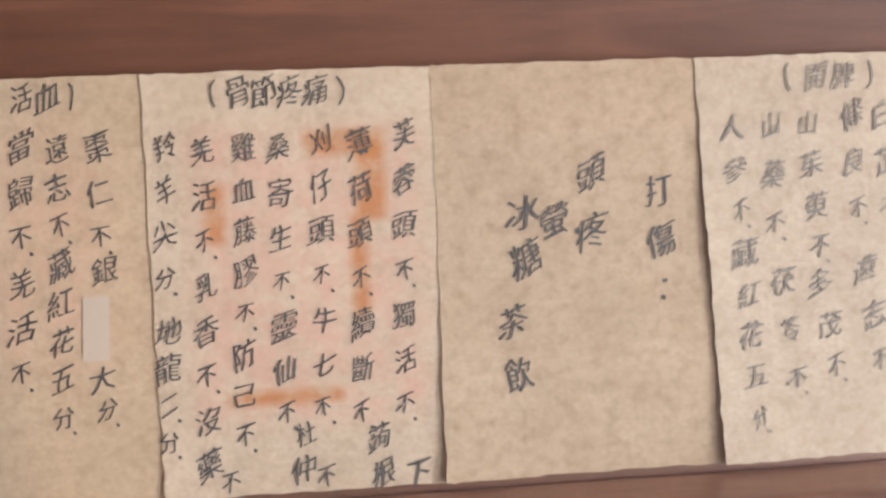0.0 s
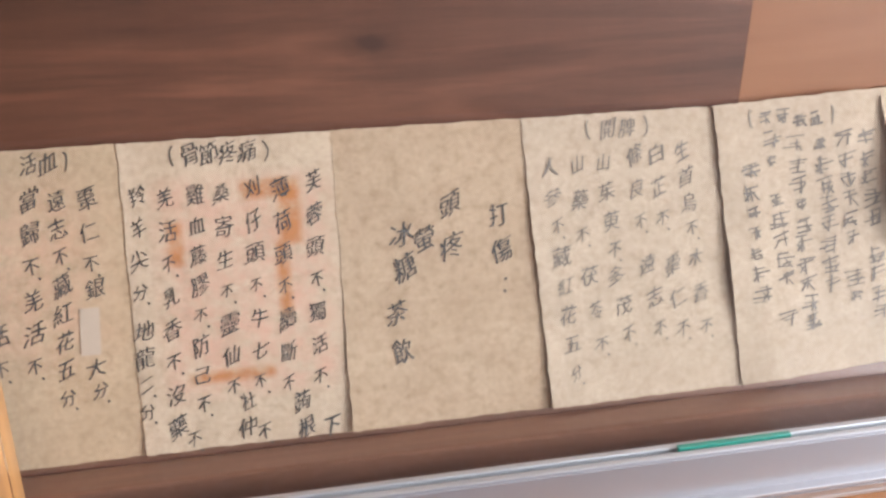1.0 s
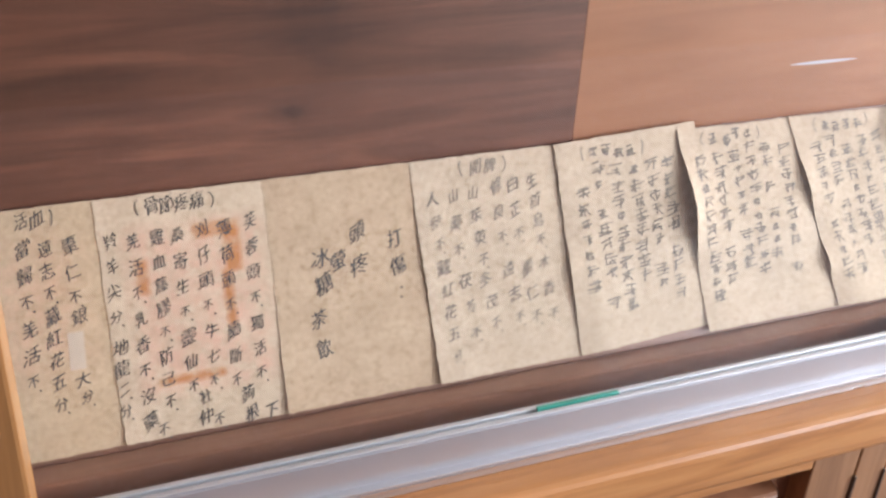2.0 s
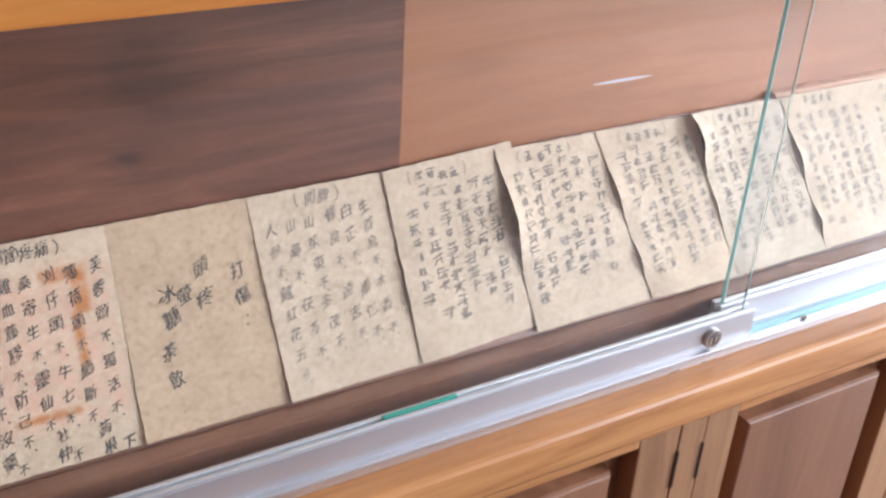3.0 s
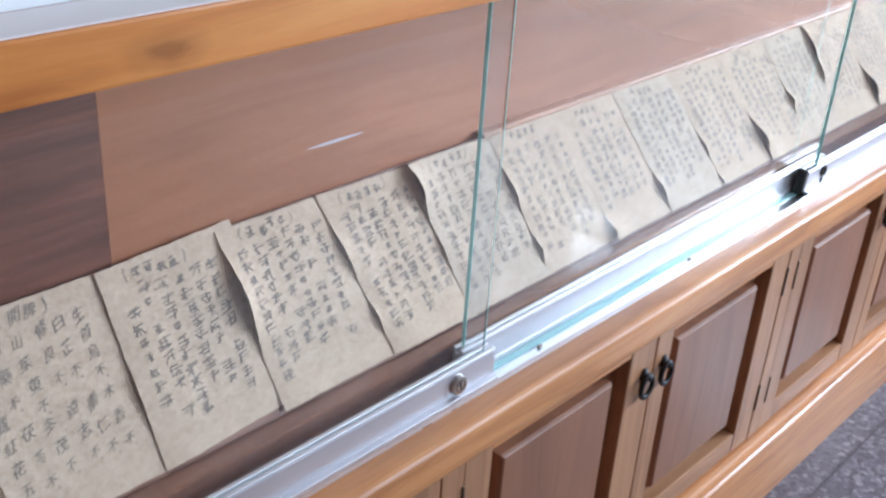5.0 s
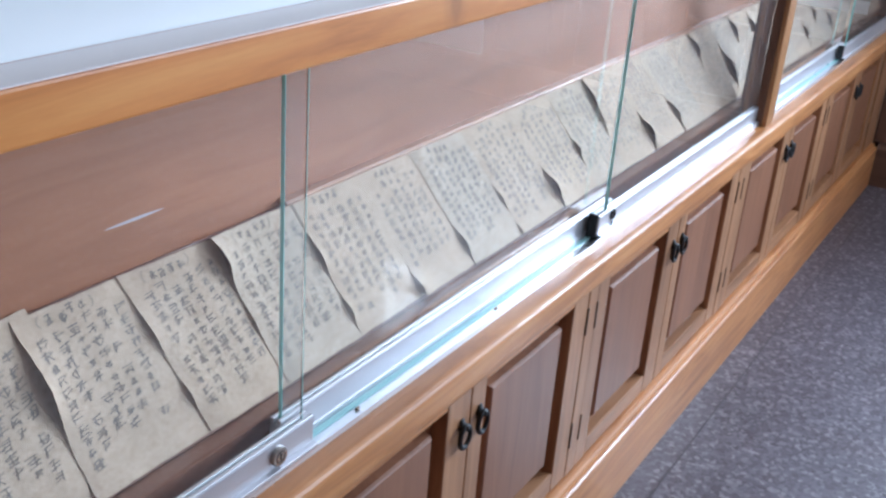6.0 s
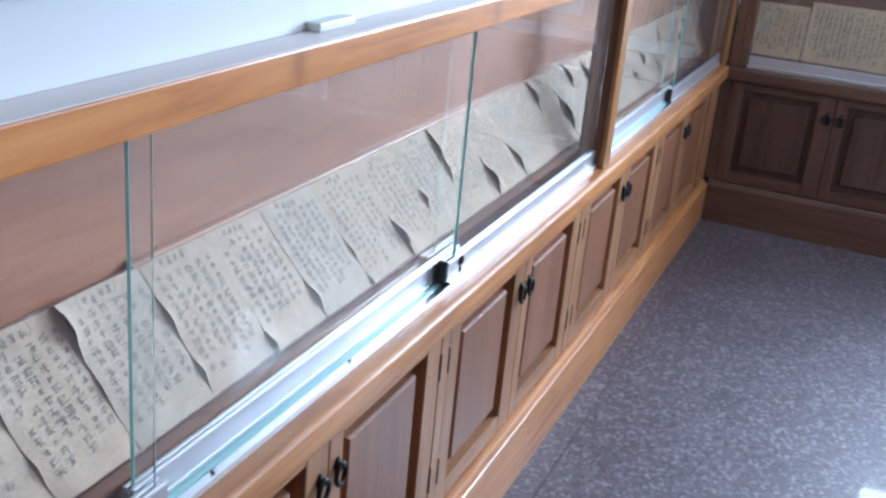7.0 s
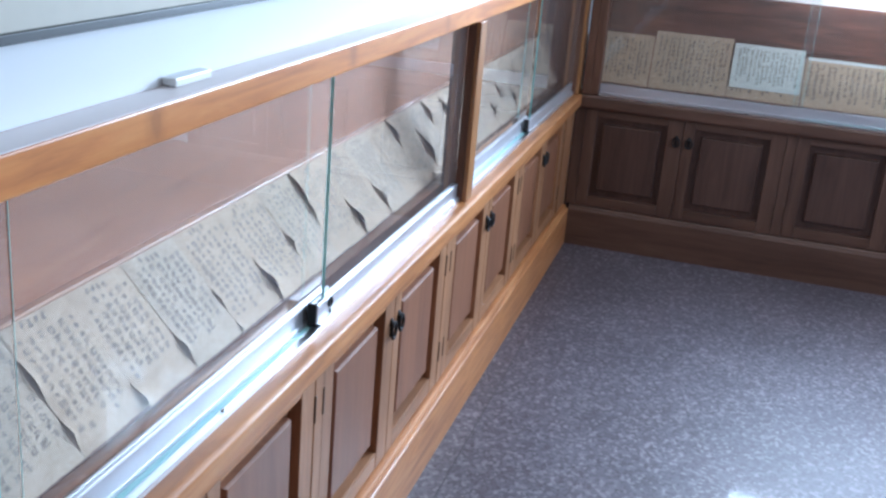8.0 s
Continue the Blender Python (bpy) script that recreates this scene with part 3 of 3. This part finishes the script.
def rail_track(x0, x1, m, screws=()):
    root = thing("sliding_track", "aluminium double track for sliding glass", "track", "sliding tracks", m=m)
    block("channel", (x0, x1, 0.008, 0.066, 0.7575, 0.7605), MAT["alu"], root)
    for y, w, z in ((0.0085, 0.0022, 0.7665), (0.0405, 0.0022, 0.7665), (0.0635, 0.0022, 0.7665)):
        block("rib", (x0, x1, y, y + w, 0.7600, z), MAT["alu"], root)
    block("liner", (x0, x1, 0.0305, 0.0400, 0.7606, 0.7632), MAT["aqua"], root, 0.0006, "pale aqua plastic liner in the channel")
    for x in screws:
        bm = bmesh.new()
        add_box(bm, x - 0.0045, x + 0.0045, 0.0225, 0.0268, 0.7604, 0.7650, 0.0012, 1)
        part("screw", bm, MAT["bronze"], root, "small dark screw head")
    return root


def shoe(bm, x0, x1, y0, y1, z0, z1):
    """The aluminium foot of a sliding pane: two cheeks, a flange below and a slot above."""
    add_box(bm, x0, x1, y0, y0 + 0.006, z0, z1, 0.0008, 1)
    add_box(bm, x0, x1, y1 - 0.006, y1, z0, z1, 0.0008, 1)
    add_box(bm, x0 + 0.0005, x1 - 0.0005, y0 + 0.005, y1 - 0.005, z0, z1 - 0.008)
    add_box(bm, x0, x1, y0 - (0.0088 if y0 < 0.03 else 0.0028), y0 + 0.001, z0, z0 + 0.004, 0.0006, 1)
    add_box(bm, x0, x1, y0 - 0.0012, y0 + 0.001, z1 - 0.0055, z1 - 0.003)


def sliding_pane(gx0, gx1, sx0, sx1, front, m, lock=None, clip=None, edges=(True, True), top=1.292):
    y0, y1 = (0.018, 0.037) if front else (0.044, 0.062)
    g0, g1 = (0.0248, 0.0302) if front else (0.0503, 0.0557)
    z0 = 0.7668
    root = thing("sliding_glass_door", "clear sliding glass pane with an aluminium bottom rail", "glass door", "sliding glass doors", m=m)
    gl = block("glass", (gx0 + 0.0012, gx1 - 0.0012, g0, g1, 0.806, top), MAT["glass" if lock is not None else "hazy"], root)
    gl.visible_shadow = False
    for x, on in ((gx0, edges[0]), (gx1 - 0.001, edges[1])):
        if on:
            e = block("ground_edge", (x, x + 0.001, g0, g1, 0.806, top), MAT["edge"], root, 0, "green ground edge of the glass")
            e.visible_shadow = False
    bm = bmesh.new()
    shoe(bm, sx0, sx1, y0, y1, z0, 0.812)
    part("bottom_rail", bm, MAT["alu_matt"], root, "matt aluminium rail")
    if lock is not None:
        bm = bmesh.new()
        add_disc(bm, (lock, 0.787), 0.0140, y0 - 0.0060, y0 + 0.001, 28, 0.92)
        lk = part("lock", bm, MAT["steel"], root, "round steel cylinder lock")
        bm = bmesh.new()
        add_ring(bm, (lock, y0 - 0.0060, 0.787), 0.0082, 0.0008, "y", 24, 6)
        add_box(bm, lock - 0.0013, lock + 0.0013, y0 - 0.0066, y0 - 0.0050, 0.7815, 0.7925)
        part("keyway", bm, MAT["black"], lk, "dark key slot")
    if clip is not None:
        bm = bmesh.new()
        add_box(bm, clip + 0.001, clip + 0.0098, y0 + 0.0005, y1 + 0.001, z0, 0.8155, 0.002)
        part("end_cap", bm, MAT["black"], root, "black plastic end cap")
    return root


rail_track(-0.960, 2.068, FLAT, (0.174, 0.579))
rail_track(2.142, 4.128, FLAT)
rail_track(0.104, 2.198, EAST)
sliding_pane(-0.960, 0.048, -0.960, 0.064, True, FLAT, lock=-0.010, edges=(False, True))
sliding_pane(0.033, 1.085, 0.023, 1.10, False, FLAT, edges=(True, True))
p = sliding_pane(1.034, 2.067, 0.985, 2.067, True, FLAT, clip=0.975, edges=(True, False))
bm = bmesh.new()
add_ring(bm, (1.052, 0.0165, 0.797), 0.0085, 0.0028, "y", 16, 6, 1.1)
add_box(bm, 1.0498, 1.0548, 0.0150, 0.0185, 0.772, 0.783)
part("latch", bm, MAT["black"], p, "dark hooked latch hole")
sliding_pane(2.143, 3.21, 2.143, 3.21, False, FLAT, edges=(False, True))
sliding_pane(3.165, 4.127, 3.12, 4.127, True, FLAT, clip=3.11, edges=(True, False))
sliding_pane(0.105, 1.04, 0.105, 1.04, True, EAST, edges=(False, True), top=1.342)
sliding_pane(1.00, 2.197, 1.00, 2.197, False, EAST, edges=(True, False), top=1.342)
tagged(block("green_strip", (-0.484, -0.390, 0.0255, 0.0325, 0.8095, 0.8135), MAT["green"], None, 0.0008), "green plastic strip lying in the rail slot", "strip")

# ---- the papers ----
def sheet_lift(u, v, w, h, seed, gaps):
    """How far a sheet stands off its board at (u, v); gaps: (height, reach, lift) of the places where its free edge curls up."""
    r = random.Random(seed)
    ph, ph2, k = r.uniform(0, 6.28), r.uniform(0, 6.28), r.uniform(0.020, 0.030)
    f = v / h
    left = sum(a * math.exp(-((f - c) / b) ** 2) for c, b, a in gaps) * math.exp(-u / k)
    wave = 0.0007 * (1 + math.sin(ph + 9 * u / w + 3 * f)) + 0.0005 * (1 + math.sin(ph2 + 7 * f))
    if seed < 20:
        wave *= 0.22
    foot = 0.003 * max(0, 1 - f / 0.12) * (0.5 + 0.5 * math.sin(ph + 5 * u / w)) * (1 - u / w)
    return 0.0003 + left + wave * min(1.0, (0.15 + min(u, 0.5 * (w - u)) / 0.03)) + foot


def sheet_point(x, v, off):
    return SLOPE_B + Vector((x, 0, 0)) + UP * v + OUT * off


def sheet(name_label, x0, x1, seed, mat, gaps, layer, h=SLEN, skew=0.0, rise=0.0, base=None, group="papers on the sloping board"):
    """A loose sheet on the sloping board, from x0 to x1, lifted where it curls."""
    w = x1 - x0
    nu, nv = 26, 30
    me = bpy.data.meshes.new("paper")
    r = random.Random(seed + 50)
    jag = [r.uniform(-0.0008, 0.0008) for _ in range(nv + 1)]
    jtop = [r.uniform(-0.0006, 0.0006) for _ in range(nu + 1)]
    vs, uvs, fs = [], [], []
    for side in (0, 1):
        for j in range(nv + 1):
            for i in range(nu + 1):
                u, v = w * (i / nu) ** 1.5, h * j / nv
                lift = sheet_lift(u, v, w, h, seed, gaps) + layer * (1 - 0.85 * u / w)
                xx = x0 + u + (jag[j] if i in (0, nu) else 0) + skew * (1 - v / h)
                vv = v + rise * u / w + (jtop[i] if j in (0, nv) else 0)
                vs.append(sheet_point(xx, vv, lift - 0.00015 * side))
                uvs.append((u, v))
    n = (nu + 1) * (nv + 1)
    for j in range(nv):
        for i in range(nu):
            a = j * (nu + 1) + i
            fs.append((a, a + 1, a + nu + 2, a + nu + 1))
            fs.append((n + a, n + a + nu + 1, n + a + nu + 2, n + a + 1))
    rim = [j * (nu + 1) for j in range(nv + 1)]
    rim2 = [j * (nu + 1) + nu for j in range(nv + 1)]
    for k in (rim, rim2, list(range(nu + 1)), list(range(n - nu - 1, n))):
        for a, b in zip(k, k[1:]):
            q = len(vs)
            vs += [vs[a], vs[b], vs[n + b], vs[n + a]]
            uvs += [uvs[a], uvs[b], uvs[b], uvs[a]]
            fs.append((q, q + 1, q + 2, q + 3))
    me.from_pydata(vs, [], fs)
    layer_uv = me.uv_layers.new(name="UVMap")
    for lp in me.loops:
        layer_uv.data[lp.index].uv = uvs[lp.vertex_index]
    me.materials.append(MAT[mat])
    me.shade_smooth()
    ob = new("paper", me)
    if base is not None:
        ob.matrix_world = base
    tagged(ob, name_label, "paper sheet", group)

    def at(x, v):
        u = min(max(x - x0 - skew * (1 - v / h), 0), w)
        return sheet_point(x, v, sheet_lift(u, v, w, h, seed, gaps) + layer * (1 - 0.85 * u / w) + 0.0005)
    return ob, at


GLYPHS = {}


def glyph(ch):
    """The outline of one character as a flat mesh, centred, about one unit high."""
    if ch not in GLYPHS:
        cu = bpy.data.curves.new("glyph", "FONT")
        cu.body, cu.size, cu.resolution_u, cu.offset = ch, 1.0, 2, -0.008
        ob = bpy.data.objects.new("glyph", cu)
        scene.collection.objects.link(ob)
        me = bpy.data.meshes.new_from_object(ob.evaluated_get(bpy.context.evaluated_depsgraph_get()))
        bpy.data.objects.remove(ob)
        pts = [(v.co.x, v.co.y) for v in me.vertices]
        fs = [tuple(q.vertices) for q in me.polygons]
        bpy.data.meshes.remove(me)
        bpy.data.curves.remove(cu)
        if pts:
            cx = (min(q[0] for q in pts) + max(q[0] for q in pts)) / 2
            cy = (min(q[1] for q in pts) + max(q[1] for q in pts)) / 2
            pts = [(a - cx, b - cy) for a, b in pts]
        GLYPHS[ch] = (pts, fs)
    return GLYPHS[ch]


def writing(paper, at, columns, size, ink="ink", seed=3):
    """Brush writing: each entry is the text and the places (x, v) of its first and last characters."""
    r = random.Random(seed)
    vs, fs = [], []

    def put(ch, x, v, s):
        pts, faces = glyph(ch)
        t, sx, sh = r.uniform(-0.13, 0.08), r.uniform(0.74, 0.94), r.uniform(0.20, 0.40)
        s *= r.uniform(0.94, 1.10)
        for da, db in ((0.0, 0.0), (0.026, 0.010)):
            stroke(pts, faces, x, v, s, t, sx, sh, da, db)

    def stroke(pts, faces, x, v, s, t, sx, sh, da, db):
        k = len(vs)
        for a, b in pts:
            a, b = a * sx + da, b + a * sh + db
            a += 0.042 * math.sin(6 * b + x * 900)
            b += 0.036 * math.sin(7 * a + v * 700)
            q = at(x + s * (a * math.cos(t) - b * math.sin(t)), v + s * (a * math.sin(t) + b * math.cos(t)))
            vs.append(q + OUT * (0.003 * da))
        fs.extend(tuple(k + i for i in q) for q in faces)

    for text, x0, v0, x1, v1 in columns:
        n = len(text)
        for i, ch in enumerate(text):
            f = i / max(1, n - 1)
            x, v = x0 + (x1 - x0) * f, v0 + (v1 - v0) * f
            small = ch in "不分二"
            put(ch, x + r.uniform(-0.0006, 0.0006), v, size * (0.8 if small else 1.0))
            if small:
                q = len(vs)
                for dx, dv in ((0.0, 0.0), (0.0018, -0.0004), (0.0022, -0.0020), (0.0004, -0.0022)):
                    vs.append(at(x + 0.0042 + dx, v - 0.0075 + dv))
                fs.append((q + 3, q + 2, q + 1, q))
    me = bpy.data.meshes.new("writing")
    me.from_pydata(vs, [], fs)
    me.materials.append(MAT[ink])
    ob = new("writing", me)
    ob.parent = paper
    return tagged(ob, "black brush writing in columns", kind="stuff")


def bars(paper, at, x0, x1, v0, v1, cols, rows, seed, ink="ink_grey", name="writing", fill=0.93, lean=0.0, tall=SLEN, weight=1.0):
    """Writing too small to read: short plain bars of its size and colour, in columns that lean with their sheet."""
    r = random.Random(seed)
    vs, fs = [], []

    def bar(x, v, w, h, t):
        k = len(vs)
        c, s = math.cos(t), math.sin(t)
        for a, b in ((-w, -h), (w, -h), (w, h), (-w, h)):
            q = v + a * s + b * c
            vs.append(at(x + a * c - b * s + lean * (1 - q / tall), q))
        fs.append((k, k + 1, k + 2, k + 3))

    for i in range(cols):
        x = x0 + (x1 - x0) * (i + 0.5) / cols + r.uniform(-0.1, 0.1) * (x1 - x0) / cols
        n = max(1, rows - r.choice((0, 0, 1, 2)))
        drift = r.uniform(-0.3, 0.3) * (v1 - v0) / rows
        for j in range(n):
            if rows > 1 and r.random() > fill:
                continue
            v = v1 - (v1 - v0) * (j + 0.5) / rows + drift + r.uniform(-0.08, 0.08) * (v1 - v0) / rows
            light = 0.65 if rows > 1 and r.random() < 0.2 else 1.0
            cw, ch = 0.42 * light * (x1 - x0) / cols, 0.46 * light * (v1 - v0) / rows
            xx = x + r.uniform(-0.15, 0.15) * cw
            for q in range(r.choice((2, 3, 3, 4))):
                bar(xx + r.uniform(-0.25, 0.25) * cw, v + ch * (0.85 - 1.7 * (q + r.random() * 0.6) / 3.4), cw * r.uniform(0.45, 0.95), weight * r.uniform(0.0005, 0.0010), r.uniform(0.0, 0.32))
            for q in range(r.choice((1, 1, 2))):
                bar(xx + r.uniform(-0.6, 0.6) * cw, v + r.uniform(-0.2, 0.2) * ch, ch * r.uniform(0.6, 1.0), weight * r.uniform(0.0006, 0.0011), 1.57 + r.uniform(-0.25, 0.15))
            for t in (0.9, 2.25):
                if r.random() < 0.55:
                    bar(xx + (0.4 if t > 1 else -0.4) * cw * (-1 if r.random() < 0.5 else 1), v - 0.35 * ch, ch * r.uniform(0.4, 0.7), weight * r.uniform(0.0006, 0.0011), t)
    me = bpy.data.meshes.new(name)
    me.from_pydata(vs, [], fs)
    me.materials.append(MAT[ink])
    ob = new(name, me)
    ob.parent = paper
    return tagged(ob, "small rows of dark writing", kind="stuff")


# sheets with writing that can be read
ob, at = sheet("tan aged paper with faint pink bleed and brush writing", -1.045, -0.877, 11, "paper_blush", [], 0.0)
writing(ob, at, [("棗仁不", -0.903, 0.195, -0.905, 0.147), ("銀", -0.904, 0.129, -0.904, 0.129), ("大分", -0.908, 0.070, -0.907, 0.053),
                 ("遠志不藏紅花五分", -0.924, 0.195, -0.930, 0.050), ("當歸不羌活不", -0.943, 0.197, -0.951, 0.075), ("活不", -0.972, 0.10, -0.974, 0.075),
                 ("活血）", -0.941, 0.222, -0.915, 0.223)], 0.0165, seed=1)
bm = bmesh.new()
bm.faces.new([bm.verts.new(at(x, v)) for x, v in ((-0.918, 0.080), (-0.904, 0.080), (-0.902, 0.115), (-0.916, 0.115))])
part("patch", bm, MAT["patch"], ob, "pale slip pasted over the writing")
ob, at = sheet("cream paper stained pink and orange, headed brush writing", -0.879, -0.722, 12, "paper_pink", [], 0.0007)
writing(ob, at, [("芙蓉頭不獨活不", -0.740, 0.196, -0.745, 0.046), ("薄荷頭不續斷不", -0.764, 0.192, -0.769, 0.043), ("蒟根", -0.761, 0.028, -0.759, 0.008),
                 ("下", -0.740, 0.006, -0.740, 0.006), ("刈仔頭不牛七不", -0.785, 0.194, -0.790, 0.047), ("杜仲", -0.801, 0.033, -0.803, 0.013),
                 ("不", -0.791, 0.008, -0.791, 0.008), ("桑寄生不靈仙不", -0.808, 0.191, -0.811, 0.045), ("雞血藤膠不防己不", -0.826, 0.192, -0.834, 0.034),
                 ("羌活不乳香不沒藥", -0.848, 0.191, -0.854, 0.019), ("不", -0.843, 0.008, -0.843, 0.008), ("羚羊尖分", -0.868, 0.194, -0.872, 0.123),
                 ("地龍二分", -0.872, 0.094, -0.875, 0.033), ("（骨節疼痛）", -0.842, 0.2215, -0.773, 0.2215)], 0.0160, seed=2)
ob, at = sheet("plain tan blotched paper with a few large characters", -0.7235, -0.559, 13, "paper_old", [(0.15, 0.25, 0.0014)], 0.0004)
writing(ob, at, [("打傷：", -0.597, 0.159, -0.595, 0.103), ("頭疼", -0.636, 0.170, -0.636, 0.138), ("螢", -0.657, 0.145, -0.657, 0.145),
                 ("冰糖", -0.675, 0.150, -0.674, 0.124), ("茶飲", -0.683, 0.089, -0.680, 0.059)], 0.0205, seed=4)
ob, at = sheet("pale cream paper with grey brush writing under a short heading", -0.575, -0.398, 14, "paper_pale", [(0.55, 0.25, 0.002), (0.1, 0.15, 0.002)], 0.0006, skew=0.013)
writing(ob, at, [("（開脾）", -0.521, 0.220, -0.472, 0.220), ("人參不藏紅花五分", -0.554, 0.193, -0.540, 0.026), ("山藥不", -0.531, 0.194, -0.529, 0.137),
                 ("茯苓不", -0.525, 0.104, -0.517, 0.047), ("山茱萸不", -0.509, 0.194, -0.503, 0.123), ("多茂不", -0.502, 0.102, -0.493, 0.053),
                 ("條良不", -0.483, 0.198, -0.480, 0.144), ("遠志不", -0.475, 0.109, -0.466, 0.055), ("白芷不", -0.464, 0.198, -0.461, 0.145),
                 ("棗仁不", -0.454, 0.107, -0.446, 0.053), ("生首烏不", -0.442, 0.199, -0.435, 0.135), ("木香不", -0.433, 0.111, -0.426, 0.053)], 0.0165, "ink_faint", seed=5)

# the rest of the row, too small or too faded to read: left edge at the top, its lean towards the foot, places where it curls
ROW = [(-0.414, 0.018, [(0.40, 0.15, 0.003), (0.85, 0.12, 0.001)]), (-0.263, 0.030, [(0.64, 0.20, 0.017)]), (-0.114, 0.066, [(0.66, 0.13, 0.007), (0.25, 0.08, 0.006)]),
       (0.038, 0.066, [(0.87, 0.15, 0.018), (0.45, 0.1, 0.004)]), (0.205, 0.076, [(0.62, 0.12, 0.008), (0.2, 0.08, 0.008)]), (0.360, 0.094, [(0.08, 0.08, 0.010)]), (0.510, 0.112, [(0.20, 0.10, 0.010)]),
       (0.672, 0.128, [(0.36, 0.08, 0.005), (0.03, 0.05, 0.006)]), (0.842, 0.142, [(0.23, 0.13, 0.016)]), (1.010, 0.135, [(0.42, 0.07, 0.010)]), (1.172, 0.128, [(0.80, 0.16, 0.013), (0.55, 0.10, 0.008)]),
       (1.338, 0.152, [(0.22, 0.14, 0.018)]), (1.490, 0.200, [(0.26, 0.13, 0.014)]), (1.655, 0.190, []), (1.820, 0.180, [(0.82, 0.14, 0.016)]), (1.985, 0.185, [(0.42, 0.20, 0.018)]), (2.150, 0.170, [(0.82, 0.13, 0.014)])]
for i in range(11):
    r = random.Random(i + 500)
    ROW.append((2.315 + 0.165 * i, 0.15, [(r.uniform(0.2, 0.9), 0.11, r.uniform(0.008, 0.014))]))
for k, ((xa, sk, gaps), (xb, sk2, _)) in enumerate(zip(ROW, ROW[1:])):
    r = random.Random(k + 70)
    ob, at = sheet("cream paper with small dark writing, one edge curling up", xa, xb + 0.012 + max(0.0, sk2 - sk), 20 + k, "paper_pale" if k < 2 or k % 3 else "paper_grey", gaps, 0.0018, skew=sk, rise=0.008 if k == 0 else r.uniform(-0.003, 0.003))
    w = xb - xa
    cols, rows = (6, 10) if k < 1 else (6, 11) if k < 6 else (7, 12)
    bars(ob, at, xa + 0.012, xb - 0.004, 0.022 + r.uniform(0, 0.02), 0.207, cols, rows, k, "ink_grey" if k < 4 else "ink_faint", lean=sk, weight=0.85 if k < 5 else 1.0)
    hx = xa + w * 0.45
    bars(ob, at, hx - 0.030, hx + 0.030, 0.2125, 0.2265, 4, 1, k + 200, name="heading", lean=sk)
    if k < 4:
        writing(ob, at, [("（", hx - 0.037 + sk * 0.05, 0.2200, hx - 0.037 + sk * 0.05, 0.2200), ("）", hx + 0.037 + sk * 0.05, 0.2200, hx + 0.037 + sk * 0.05, 0.2200)], 0.0165, "ink_faint", seed=k)

# sheets in the end case
for xa, xb, tall, foot, mat, seed in ((0.088, 0.318, 0.250, 0.0, "paper_old", 90), (0.324, 0.690, 0.280, 0.0, "paper_old", 92), (0.692, 1.026, 0.200, 0.0, "paper_old", 93), (0.698, 1.022, 0.262, 0.050, "paper_white", 94), (1.030, 1.46, 0.225, 0.0, "paper_old", 96), (1.47, 1.90, 0.24, 0.0, "paper_old", 98)):
    up = EAST @ Matrix.Translation(UP * foot)
    ob, at = sheet("wide sheet of whitish paper with close rows of writing" if foot else "wide yellowed paper with close rows of writing", xa, xb, seed, mat, [(0.4, 0.2, 0.004)], 0.010 if foot else 0.003, h=tall - foot, base=up, group="papers in the end case")
    bars(ob, at, xa + 0.015, xb - 0.015, 0.03, tall - foot - 0.02, 10 if xb - xa < 0.3 else 15, 11, 300 + seed, "ink_grey" if foot else "ink", weight=1.0)

sheet("narrow white paper strip lying along the top of a sheet", 1.035, 1.44, 99, "paper_white", [(0.5, 0.4, 0.003)], 0.006, h=0.016, base=EAST @ Matrix.Translation(UP * 0.219), group="papers in the end case")

# ---- small things ----
tagged(block("plastic_cover", (0.440, 0.548, 0.036, 0.0595, 1.3486, 1.362), MAT["white"], None, 0.003), "small white plastic cover on the case top", "plastic cover")


def framed_notice():
    root = thing("framed_notice", "pale notice in a thin dark frame on the white wall", "framed notice")
    x0, x1, z0, z1 = -0.55, 1.45, 1.450, 2.05
    for d in ((x0, x1, 0.040, 0.0595, z0, z0 + 0.012), (x0, x1, 0.040, 0.0595, z1 - 0.012, z1), (x0, x0 + 0.012, 0.040, 0.0595, z0 + 0.012, z1 - 0.012), (x1 - 0.012, x1, 0.040, 0.0595, z0 + 0.012, z1 - 0.012)):
        block("frame", d, MAT["black"], root, 0.001)
    block("sheet", (x0 + 0.012, x1 - 0.012, 0.050, 0.0595, z0 + 0.012, z1 - 0.012), MAT["print"], root)


framed_notice()


def back_glint():
    """A pale sliver on the back board: a reflected streak of light, painted on."""
    bm = bmesh.new()
    n = 24
    up = [bm.verts.new((-0.122 + 0.096 * i / n, 0.1909, 1.089 + 0.0020 * math.sin(math.pi * i / n) ** 0.7)) for i in range(n + 1)]
    dn = [bm.verts.new((-0.122 + 0.096 * i / n, 0.1909, 1.089 - 0.0020 * math.sin(math.pi * i / n) ** 0.7)) for i in range(n + 1)]
    for i in range(n):
        bm.faces.new((dn[i], dn[i + 1], up[i + 1], up[i]))
    tagged(part("scrape", bm, MAT["glint"]), "pale streak on the back board, a painted reflection", "scrape")


back_glint()
